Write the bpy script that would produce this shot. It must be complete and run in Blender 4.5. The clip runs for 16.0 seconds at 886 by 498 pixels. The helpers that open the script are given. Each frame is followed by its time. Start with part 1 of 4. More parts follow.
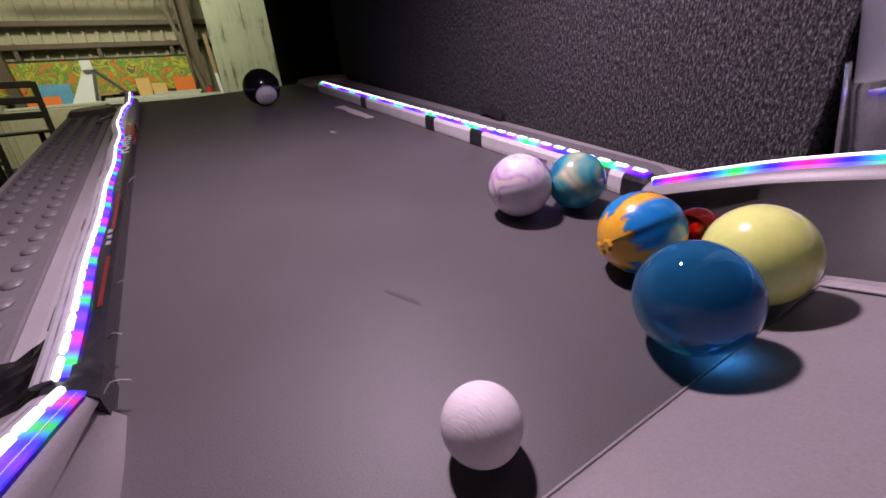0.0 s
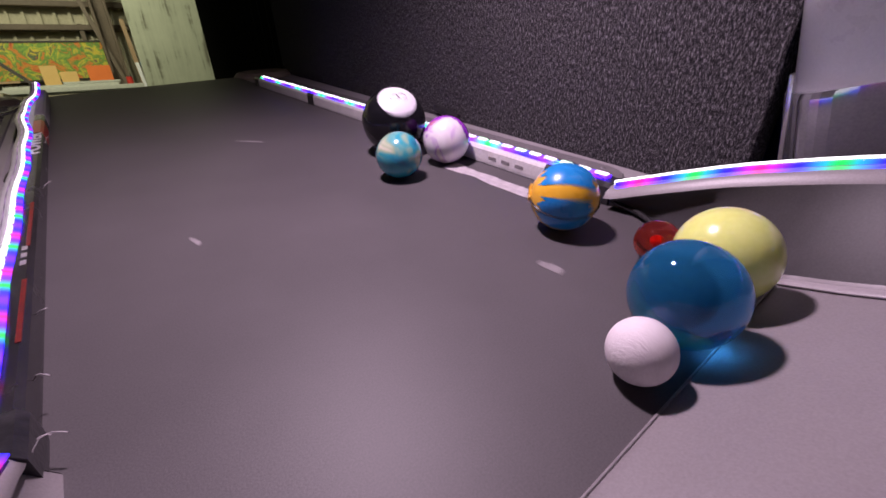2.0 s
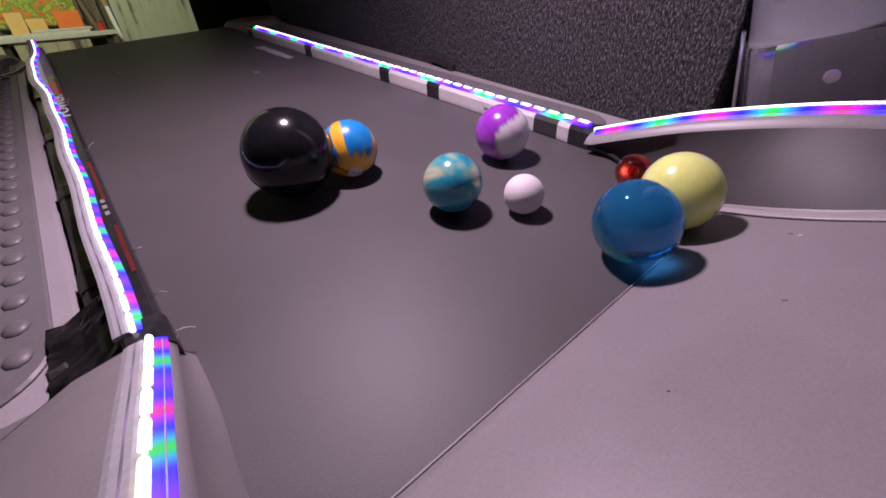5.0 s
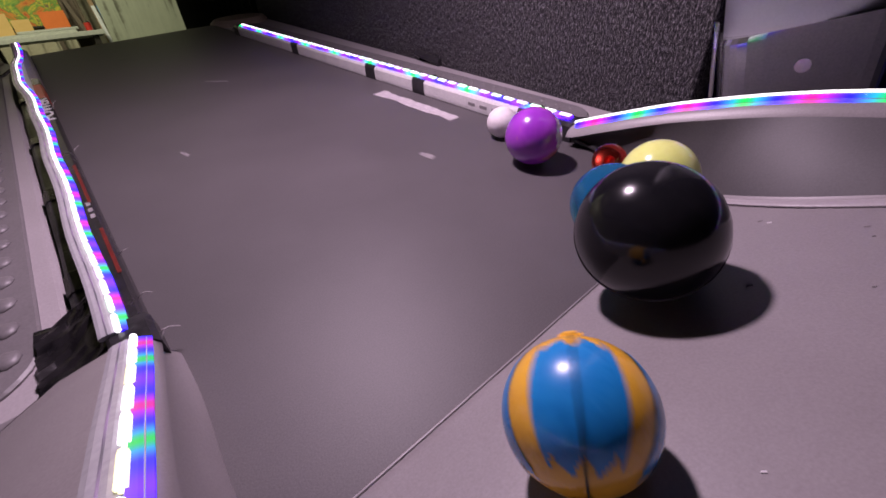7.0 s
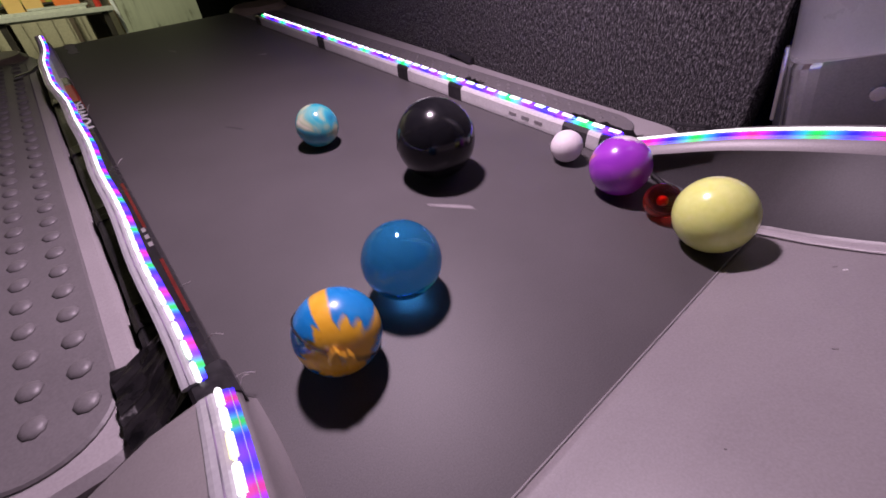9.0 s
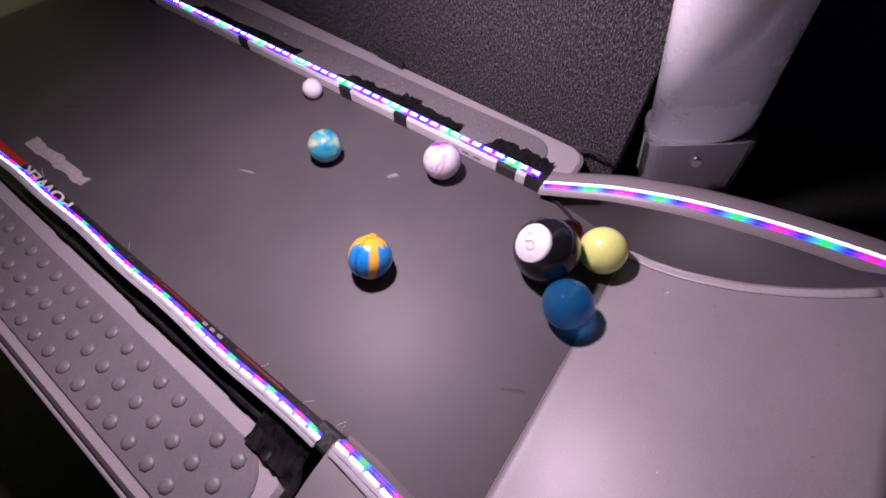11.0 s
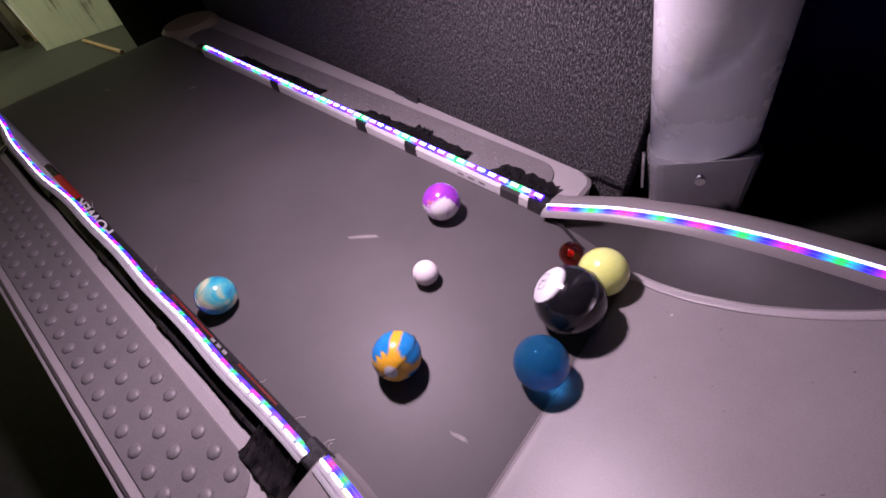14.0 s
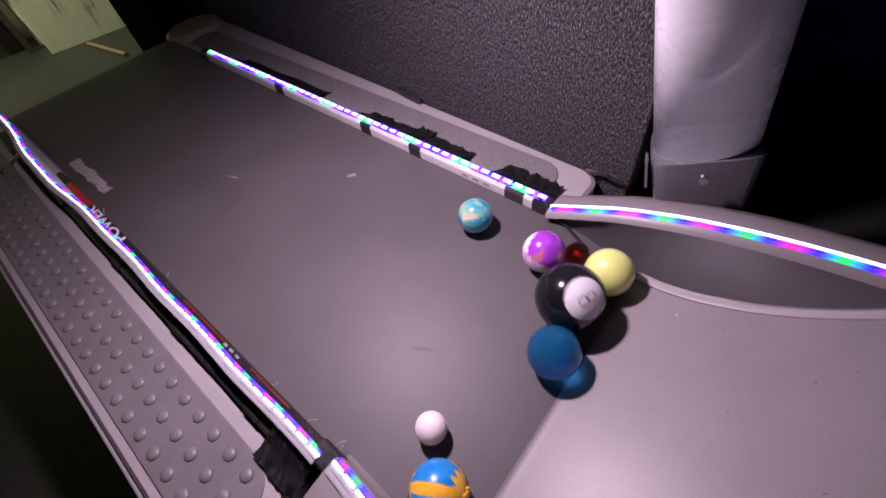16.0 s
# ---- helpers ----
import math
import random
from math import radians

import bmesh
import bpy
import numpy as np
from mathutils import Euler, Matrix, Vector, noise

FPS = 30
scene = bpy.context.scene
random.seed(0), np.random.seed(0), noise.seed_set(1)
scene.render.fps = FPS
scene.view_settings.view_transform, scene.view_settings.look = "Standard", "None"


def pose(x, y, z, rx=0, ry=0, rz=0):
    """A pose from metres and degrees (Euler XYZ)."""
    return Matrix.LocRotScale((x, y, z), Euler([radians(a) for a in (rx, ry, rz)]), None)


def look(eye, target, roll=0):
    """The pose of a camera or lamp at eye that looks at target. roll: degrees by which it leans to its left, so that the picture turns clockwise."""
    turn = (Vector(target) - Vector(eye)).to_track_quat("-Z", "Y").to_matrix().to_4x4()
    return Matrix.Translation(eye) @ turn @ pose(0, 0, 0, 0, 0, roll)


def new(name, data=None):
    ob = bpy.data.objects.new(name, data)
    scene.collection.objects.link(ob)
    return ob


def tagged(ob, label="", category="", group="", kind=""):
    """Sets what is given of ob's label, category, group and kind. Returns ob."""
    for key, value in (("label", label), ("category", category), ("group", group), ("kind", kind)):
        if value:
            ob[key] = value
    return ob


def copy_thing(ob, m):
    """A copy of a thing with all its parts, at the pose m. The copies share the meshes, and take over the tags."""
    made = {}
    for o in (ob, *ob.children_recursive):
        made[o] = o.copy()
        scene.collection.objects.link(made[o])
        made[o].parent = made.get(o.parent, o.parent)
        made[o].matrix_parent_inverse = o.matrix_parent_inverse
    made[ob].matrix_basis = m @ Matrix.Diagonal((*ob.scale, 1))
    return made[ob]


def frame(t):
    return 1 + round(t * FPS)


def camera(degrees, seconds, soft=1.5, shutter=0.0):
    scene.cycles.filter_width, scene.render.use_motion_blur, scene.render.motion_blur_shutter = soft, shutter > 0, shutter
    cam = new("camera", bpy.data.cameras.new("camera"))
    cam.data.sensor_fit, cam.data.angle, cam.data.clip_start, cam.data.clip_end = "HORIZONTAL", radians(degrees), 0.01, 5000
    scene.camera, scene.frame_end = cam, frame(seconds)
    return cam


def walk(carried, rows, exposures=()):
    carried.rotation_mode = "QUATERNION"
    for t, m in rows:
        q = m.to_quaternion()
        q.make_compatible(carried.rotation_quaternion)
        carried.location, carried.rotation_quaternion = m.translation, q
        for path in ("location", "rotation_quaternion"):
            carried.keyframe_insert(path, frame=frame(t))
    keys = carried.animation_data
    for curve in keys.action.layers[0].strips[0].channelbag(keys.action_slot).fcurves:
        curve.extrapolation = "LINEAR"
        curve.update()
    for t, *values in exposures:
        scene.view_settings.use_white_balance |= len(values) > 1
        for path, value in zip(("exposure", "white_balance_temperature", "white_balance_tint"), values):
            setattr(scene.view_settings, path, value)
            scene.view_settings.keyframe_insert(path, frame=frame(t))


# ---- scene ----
from mathutils import Quaternion

cam = camera(93.7, 16.0, soft=1.7, shutter=0.15)
PATH = [
    (0, (0.075, -0.212, 0.172), (0.958, 1.289, -0.812), -3.8),
    (0.5, (0.075, -0.236, 0.175), (0.98, 1.248, -0.813), -3.4),
    (1, (0.082, -0.245, 0.179), (1.031, 1.214, -0.807), -2.5),
    (1.5, (0.076, -0.216, 0.164), (1.108, 1.181, -0.827), -1.7),
    (2, (0.068, -0.187, 0.174), (1.152, 1.16, -0.831), -1.2),
    (2.5, (0.062, -0.205, 0.182), (1.177, 1.103, -0.838), -1.1),
    (3, (0.052, -0.229, 0.191), (1.157, 1.051, -0.876), -1.5),
    (3.5, (0.043, -0.253, 0.194), (1.129, 1.001, -0.924), -1.9),
    (6, (0.012, -0.217, 0.213), (0.998, 1.009, -1.023), -3.0),
    (6.5, (0.016, -0.231, 0.208), (1.017, 0.984, -1.027), -3.4),
    (7, (0.025, -0.242, 0.21), (1.033, 0.965, -1.026), -3.7),
    (7.5, (0.023, -0.241, 0.207), (1.024, 0.976, -1.025), -4.3),
    (8, (0.022, -0.235, 0.206), (0.998, 0.996, -1.033), -4.6),
    (8.5, (0.02, -0.215, 0.21), (0.959, 1.031, -1.042), -4.7),
    (11, (-0.001, -0.132, 0.488), (0.894, 0.538, -1.17), -1.0),
    (11.5, (0.016, -0.154, 0.503), (0.943, 0.52, -1.136), -2.8),
    (12, (0.022, -0.157, 0.514), (0.957, 0.55, -1.107), -4.6),
    (12.5, (0.016, -0.151, 0.511), (0.961, 0.636, -1.067), -6.1),
    (13, (0.018, -0.186, 0.51), (0.953, 0.663, -1.041), -7.1),
    (13.5, (0.021, -0.206, 0.483), (0.945, 0.689, -1.049), -7.7),
    (14, (0.021, -0.19, 0.482), (0.899, 0.716, -1.07), -8.4),
    (14.5, (0.033, -0.168, 0.497), (0.906, 0.683, -1.089), -8.5),
    (15, (0.041, -0.157, 0.504), (0.929, 0.679, -1.08), -8.9),
    (15.5, (0.034, -0.165, 0.496), (0.916, 0.699, -1.076), -9.5),
    (16, (0.025, -0.188, 0.495), (0.87, 0.727, -1.071), -10.4),
]
INC = pose(0, 0, 0, 8.8, -2.7, 1.0)  # the treadmill deck is raised at its front and leans a little; its parts are laid out on the level deck
walk(cam, [(t, INC @ look(eye, target, roll)) for t, eye, target, roll in PATH], [(0.0, -0.2), (8.7, -0.24), (10.8, -0.08), (12.0, 0.0), (16.0, -0.02)])

# ---- light ----
world = bpy.data.worlds.new("dim_room")
world.use_nodes = True
world.node_tree.nodes["Background"].inputs[0].default_value = (0.30, 0.32, 0.55, 1)
world.node_tree.nodes["Background"].inputs[1].default_value = 0.035
scene.world = world


def lamp(name, kind, m, watts, colour, size=0.05, wide=None):
    data = bpy.data.lights.new(name, kind)
    data.energy, data.color = watts, colour
    if kind == "AREA":
        data.shape, data.size, data.size_y = "RECTANGLE", size, wide or size
    else:
        data.shadow_soft_size = size
    if kind == "SPOT":
        data.spot_size, data.spot_blend = radians(wide), 1.0
    ob = new(name, data)
    ob.matrix_world = m
    return ob


lamp("console_light", "SPOT", INC @ look((0.24, 0.215, 0.55), (0.23, 0.12, 0)), 27, (1.0, 0.745, 0.955), 0.025, 166)
lamp("hall_light", "AREA", look((-0.9, 4.5, 2.9), (-0.3, 7.3, 0.8)), 105, (1.0, 0.96, 0.70), 1.8, 0.5)
# last one: unseen fill lamp, added to brighten the tall board
lamp("board_fill", "AREA", look((-0.1, 3.1, 2.4), (0.9, 5.7, 1.3)), 8, (0.95, 1.0, 0.72), 0.9, 0.3)

# ---- materials ----


def ramp_node(nt, fac, stops):
    node = nt.nodes.new("ShaderNodeValToRGB")
    el = node.color_ramp.elements
    while len(el) < len(stops):
        el.new(0.5)
    for e, (p, c) in zip(el, stops):
        e.position, e.color = p, (*c, 1)
    nt.links.new(fac, node.inputs[0])
    return node.outputs[0]


def noise_node(nt, vec, scale, detail=4.0, rough=0.55, dist=0.0):
    node = nt.nodes.new("ShaderNodeTexNoise")
    node.inputs["Scale"].default_value = scale
    node.inputs["Detail"].default_value = detail
    node.inputs["Roughness"].default_value = rough
    node.inputs["Distortion"].default_value = dist
    nt.links.new(vec, node.inputs["Vector"])
    return node.outputs["Fac"]


def material(name, dark, light, rough=0.5, metal=0.0, grain=400.0, blotch=14.0, bump=0.15, coat=0.0, wear=0.08, spec=0.5):
    """A surface whose colour goes between two tones by grain and by larger blotches."""
    m = bpy.data.materials.new(name)
    m.use_nodes = True
    nt = m.node_tree
    b = nt.nodes["Principled BSDF"]
    vec = nt.nodes.new("ShaderNodeTexCoord").outputs["Object"]
    fine, big = noise_node(nt, vec, grain, 3), noise_node(nt, vec, blotch, 6, 0.65)
    mix = nt.nodes.new("ShaderNodeMath")
    mix.operation = "MULTIPLY_ADD"
    nt.links.new(fine, mix.inputs[0])
    mix.inputs[1].default_value = 0.5
    half = nt.nodes.new("ShaderNodeMath")
    half.operation = "MULTIPLY"
    nt.links.new(big, half.inputs[0])
    half.inputs[1].default_value = 0.5
    nt.links.new(half.outputs[0], mix.inputs[2])
    col = ramp_node(nt, mix.outputs[0], [(0.36, dark), (0.64, light)])
    nt.links.new(col, b.inputs["Base Color"])
    rr = nt.nodes.new("ShaderNodeMath")
    rr.operation = "MULTIPLY_ADD"
    nt.links.new(big, rr.inputs[0])
    rr.inputs[1].default_value, rr.inputs[2].default_value = wear * 2, rough - wear
    nt.links.new(rr.outputs[0], b.inputs["Roughness"])
    b.inputs["Metallic"].default_value = metal
    b.inputs["Coat Weight"].default_value = coat
    b.inputs["Coat Roughness"].default_value = 0.08
    b.inputs["Specular IOR Level"].default_value = spec
    if bump:
        bn = nt.nodes.new("ShaderNodeBump")
        bn.inputs["Strength"].default_value, bn.inputs["Distance"].default_value = bump, 0.001
        nt.links.new(fine, bn.inputs["Height"])
        nt.links.new(bn.outputs[0], b.inputs["Normal"])
    return m


def glow(name, colour, strength):
    m = bpy.data.materials.new(name)
    m.use_nodes = True
    b = m.node_tree.nodes["Principled BSDF"]
    b.inputs["Base Color"].default_value = (0.04, 0.04, 0.04, 1)
    b.inputs["Emission Color"].default_value = (*colour, 1)
    b.inputs["Emission Strength"].default_value = strength
    return m


def spotted_glow(name, colour, strength, step):
    """Light of diodes in a row, seen through a coloured sleeve: strong at each diode, weak between."""
    m = glow(name, colour, strength)
    nt = m.node_tree
    b = nt.nodes["Principled BSDF"]
    sep = nt.nodes.new("ShaderNodeSeparateXYZ")
    nt.links.new(nt.nodes.new("ShaderNodeTexCoord").outputs["Object"], sep.inputs[0])
    turn = nt.nodes.new("ShaderNodeMath")
    turn.operation = "MULTIPLY"
    turn.inputs[1].default_value = 2 * math.pi / step
    nt.links.new(sep.outputs["Y"], turn.inputs[0])
    wave = nt.nodes.new("ShaderNodeMath")
    wave.operation = "COSINE"
    nt.links.new(turn.outputs[0], wave.inputs[0])
    fit = nt.nodes.new("ShaderNodeMapRange")
    fit.inputs["From Min"].default_value, fit.inputs["From Max"].default_value = -1, 1
    fit.inputs["To Min"].default_value, fit.inputs["To Max"].default_value = strength * 0.3, strength
    nt.links.new(wave.outputs[0], fit.inputs["Value"])
    nt.links.new(fit.outputs[0], b.inputs["Emission Strength"])
    b.inputs["Base Color"].default_value = (0.05, 0.08, 0.05, 1)
    return m


def blended_glow(name, stops, step, strength):
    """Light of a sleeve and its spill piece, whose colours run softly into one another along it, each colour once in
    three steps.
    """
    m = glow(name, (1, 1, 1), strength)
    nt = m.node_tree
    sep = nt.nodes.new("ShaderNodeSeparateXYZ")
    nt.links.new(nt.nodes.new("ShaderNodeTexCoord").outputs["Object"], sep.inputs[0])
    scaled = nt.nodes.new("ShaderNodeMath")
    scaled.operation = "MULTIPLY"
    scaled.inputs[1].default_value = 1 / (len(stops) * step)
    nt.links.new(sep.outputs["Y"], scaled.inputs[0])
    fract = nt.nodes.new("ShaderNodeMath")
    fract.operation = "FRACT"
    nt.links.new(scaled.outputs[0], fract.inputs[0])
    n = len(stops)
    col = ramp_node(nt, fract.outputs[0], [(k / n, stops[k % n]) for k in range(n + 1)])
    col.node.color_ramp.interpolation = "EASE"
    nt.links.new(col, nt.nodes["Principled BSDF"].inputs["Emission Color"])
    return m


def glass(name, colour, ior=1.45, rough=0.02):
    m = bpy.data.materials.new(name)
    m.use_nodes = True
    b = m.node_tree.nodes["Principled BSDF"]
    b.inputs["Base Color"].default_value = (*colour, 1)
    b.inputs["Transmission Weight"].default_value = 1.0
    b.inputs["IOR"].default_value = ior
    b.inputs["Roughness"].default_value = rough
    return m


RUBBER = material("belt_rubber", (0.065, 0.060, 0.062), (0.097, 0.089, 0.093), 0.52, grain=900, blotch=5, bump=0.08, wear=0.05, spec=0.42)
PLASTIC = material("grey_plastic", (0.215, 0.198, 0.202), (0.27, 0.252, 0.256), 0.42, grain=700, blotch=9, bump=0.06)
PAD = material("tread_pad", (0.15, 0.141, 0.145), (0.20, 0.188, 0.193), 0.45, grain=500, blotch=12, bump=0.08)
LIP = material("pale_edge_plastic", (0.33, 0.305, 0.315), (0.41, 0.385, 0.395), 0.4, grain=500, blotch=10, bump=0.05)
BLACK_TAPE = material("black_tape", (0.012, 0.012, 0.014), (0.035, 0.033, 0.036), 0.32, grain=160, blotch=60, bump=0.5, wear=0.12)
DUCT = material("shiny_tape", (0.012, 0.012, 0.014), (0.05, 0.046, 0.05), 0.22, metal=0.0, grain=60, blotch=40, bump=0.8, wear=0.1, coat=0.5)
SHAFT_WHITE = material("white_shaft", (0.62, 0.60, 0.60), (0.78, 0.76, 0.76), 0.3, grain=300, blotch=30, bump=0.05)
SHAFT_BLACK = material("black_shaft", (0.014, 0.013, 0.014), (0.03, 0.028, 0.03), 0.25, grain=300, blotch=30, bump=0.05)
SHAFT_RED = material("red_paint", (0.34, 0.012, 0.010), (0.48, 0.022, 0.018), 0.3, grain=300, blotch=40, bump=0.05)
DULL_RED = material("worn_red_paint", (0.06, 0.008, 0.007), (0.20, 0.015, 0.012), 0.4, grain=500, blotch=120, bump=0.1)
TRENCH = material("dark_gap", (0.010, 0.010, 0.011), (0.02, 0.02, 0.021), 0.6, grain=300, blotch=20)
FABRIC = bpy.data.materials.new("fleck_fabric")
FABRIC.use_nodes = True
nt = FABRIC.node_tree
vec = nt.nodes.new("ShaderNodeTexCoord").outputs["Object"]
mp = nt.nodes.new("ShaderNodeMapping")
mp.inputs["Scale"].default_value = (1.0, 1.0, 0.36)
nt.links.new(vec, mp.inputs[0])
weave = noise_node(nt, mp.outputs[0], 470, 6.0, 0.9)
nt.links.new(ramp_node(nt, weave, [(0.41, (0.005, 0.005, 0.006)), (0.52, (0.040, 0.038, 0.040)), (0.63, (0.29, 0.28, 0.29))]), nt.nodes["Principled BSDF"].inputs["Base Color"])
nt.nodes["Principled BSDF"].inputs["Roughness"].default_value = 0.95
nt.nodes["Principled BSDF"].inputs["Specular IOR Level"].default_value = 0.1
bn = nt.nodes.new("ShaderNodeBump")
bn.inputs["Strength"].default_value, bn.inputs["Distance"].default_value = 0.4, 0.002
nt.links.new(weave, bn.inputs["Height"])
nt.links.new(bn.outputs[0], nt.nodes["Principled BSDF"].inputs["Normal"])
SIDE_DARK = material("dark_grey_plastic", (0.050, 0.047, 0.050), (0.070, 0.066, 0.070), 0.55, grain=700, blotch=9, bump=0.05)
# the strips' blue glow in the dark room, put into a base colour
GLOW_BLUE = material("blue_glow_paint", (0.04, 0.04, 0.40), (0.06, 0.06, 0.52), 0.7, grain=80, blotch=2)
POST = material("silver_post", (0.76, 0.76, 0.78), (0.83, 0.83, 0.85), 0.28, metal=0.0, grain=500, blotch=6, bump=0.0, coat=0.3)
COLLAR = material("glossy_collar", (0.26, 0.26, 0.28), (0.34, 0.34, 0.36), 0.12, metal=0.6, grain=500, blotch=10, bump=0.0, coat=0.5)
CAP_TAN = material("tan_end_cap", (0.28, 0.23, 0.17), (0.42, 0.36, 0.28), 0.4, grain=300, blotch=30)
STEEL = material("steel", (0.5, 0.5, 0.5), (0.62, 0.62, 0.62), 0.25, metal=1.0, grain=300, blotch=20, bump=0.02)
TAPE_PALE = material("worn_pale_tape", (0.34, 0.31, 0.32), (0.56, 0.52, 0.53), 0.55, grain=220, blotch=90, bump=0.6)
SCUFF_PALE = material("pale_scuff", (0.20, 0.185, 0.19), (0.28, 0.26, 0.265), 0.6, grain=900, blotch=90)
SCUFF_DARK = material("dark_scuff", (0.03, 0.028, 0.03), (0.06, 0.055, 0.058), 0.6, grain=900, blotch=90)
SLEEVE = material("strip_sleeve", (0.36, 0.36, 0.38), (0.44, 0.44, 0.46), 0.2, grain=300, blotch=30, bump=0.02)

# ---- building helpers ----


def mesh_of(name, bm, mat, smooth=False):
    bmesh.ops.recalc_face_normals(bm, faces=bm.faces)
    me = bpy.data.meshes.new(name)
    bm.to_mesh(me)
    bm.free()
    if mat:
        me.materials.append(mat)
    if smooth:
        me.polygons.foreach_set("use_smooth", [True] * len(me.polygons))
    return me


def part(name, bm, mat, parent, label="", smooth=False):
    ob = new(name, mesh_of(name, bm, mat, smooth))
    ob.parent = parent
    if label:
        tagged(ob, label)
    return ob


def thing(name, label, category, m=None, group="", kind=""):
    ob = new(name)
    ob.empty_display_size = 0.02
    ob.matrix_world = m or Matrix.Identity(4)
    return tagged(ob, label, category, group, kind)


def solo(name, bm, mat, label, category, m=None, smooth=False, group="", kind=""):
    ob = new(name, mesh_of(name, bm, mat, smooth))
    ob.matrix_world = m or Matrix.Identity(4)
    return tagged(ob, label, category, group, kind)


def box(x0, x1, y0, y1, z0, z1, bevel=0.0, bm=None, seg=2):
    bm = bm or bmesh.new()
    r = bmesh.ops.create_cube(bm, size=1.0)
    for v in r["verts"]:
        v.co = Vector(((x0 + x1) / 2 + v.co.x * (x1 - x0), (y0 + y1) / 2 + v.co.y * (y1 - y0), (z0 + z1) / 2 + v.co.z * (z1 - z0)))
    if bevel:
        edges = list({e for v in r["verts"] for e in v.link_edges})
        bmesh.ops.bevel(bm, geom=edges, offset=bevel, segments=seg, affect="EDGES", profile=0.5)
    return bm


def loft(rings, closed=True, caps=True, bm=None):
    """A skin over rings of equally many points."""
    bm = bm or bmesh.new()
    vs = [[bm.verts.new(p) for p in ring] for ring in rings]
    n = len(vs[0])
    for a, b in zip(vs, vs[1:]):
        for i in range(n if closed else n - 1):
            j = (i + 1) % n
            bm.faces.new((a[i], a[j], b[j], b[i]))
    if caps and closed:
        bm.faces.new(vs[0][::-1])
        bm.faces.new(vs[-1])
    return bm


def sweep(points, section, bm=None, up=Vector((0, 0, 1))):
    """A section of (side, up) points carried along a line of points."""
    pts = [Vector(p) for p in points]
    rings = []
    for i, p in enumerate(pts):
        d = (pts[min(i + 1, len(pts) - 1)] - pts[max(i - 1, 0)]).normalized()
        s = d.cross(up).normalized()
        u = s.cross(d)
        rings.append([p + s * a + u * b for a, b in section])
    return loft(rings, bm=bm)


def ring_section(w, h, n=10, power=2.0):
    out = []
    for i in range(n):
        a = 2 * math.pi * (i + 0.5) / n
        c, s = math.cos(a), math.sin(a)
        out.append((math.copysign(abs(c) ** (2 / power), c) * w / 2, math.copysign(abs(s) ** (2 / power), s) * h / 2))
    return out


def smooth_step(a, b, x):
    t = min(max((x - a) / (b - a), 0), 1)
    return t * t * (3 - 2 * t)


def lerp_rows(rows, t):
    """A value between rows of (t, value, ...), by a smooth curve through them."""
    rows = list(rows)
    if t <= rows[0][0]:
        return rows[0][1:]
    if t >= rows[-1][0]:
        return rows[-1][1:]
    i = max(k for k in range(len(rows) - 1) if rows[k][0] <= t)
    a, b = rows[i], rows[i + 1]
    h = b[0] - a[0]
    u = (t - a[0]) / h
    out = []
    for k in range(1, len(a)):
        d = (b[k] - a[k]) / h

        def slope(j):
            if j == 0 or j == len(rows) - 1:
                return d
            p, q = (rows[j][k] - rows[j - 1][k]) / (rows[j][0] - rows[j - 1][0]), (rows[j + 1][k] - rows[j][k]) / (rows[j + 1][0] - rows[j][0])
            return 0.0 if p * q <= 0 else 2 * p * q / (p + q)
        m0, m1 = slope(i), slope(i + 1)
        out.append((2 * u**3 - 3 * u**2 + 1) * a[k] + (u**3 - 2 * u**2 + u) * h * m0 + (-2 * u**3 + 3 * u**2) * b[k] + (u**3 - u**2) * h * m1)
    return out


# ---- the room ----
FLOOR_Z = -0.26
CONCRETE = material("green_grey_concrete", (0.020, 0.024, 0.018), (0.042, 0.048, 0.036), 0.6, grain=60, blotch=1.5, bump=0.2)
WALL_DARK = material("dark_painted_wall", (0.008, 0.008, 0.012), (0.016, 0.016, 0.024), 0.8, grain=80, blotch=2)
WALL_TAN = material("tan_wall_panels", (0.42, 0.39, 0.27), (0.56, 0.52, 0.38), 0.7, grain=40, blotch=1.5, bump=0.2)
CEIL_DARK = material("dark_ceiling", (0.05, 0.045, 0.035), (0.10, 0.09, 0.07), 0.8, grain=40, blotch=2)
BEAM = material("brown_steel_beam", (0.10, 0.075, 0.05), (0.16, 0.12, 0.085), 0.6, grain=90, blotch=6)
WOOD = material("raw_wood", (0.30, 0.19, 0.10), (0.45, 0.31, 0.18), 0.6, grain=60, blotch=8)
WHITE_PAINT = material("white_paint", (0.62, 0.64, 0.66), (0.76, 0.77, 0.78), 0.5, grain=90, blotch=7)
CHAIR_DARK = material("dark_chair_wood", (0.02, 0.017, 0.014), (0.05, 0.042, 0.035), 0.45, grain=120, blotch=10)
ORANGE = material("orange_canvas", (0.70, 0.15, 0.02), (0.80, 0.20, 0.035), 0.7, grain=200, blotch=10)
TAN_CANVAS = material("tan_canvas", (0.62, 0.40, 0.12), (0.72, 0.48, 0.18), 0.7, grain=200, blotch=10)
BLUE_CANVAS = material("blue_canvas", (0.08, 0.26, 0.45), (0.14, 0.38, 0.6), 0.7, grain=200, blotch=10)
RED_PLASTIC = material("red_plastic", (0.5, 0.03, 0.02), (0.62, 0.05, 0.04), 0.4)
PAPER = material("stacked_paper", (0.45, 0.47, 0.42), (0.62, 0.63, 0.55), 0.7, grain=90, blotch=20)

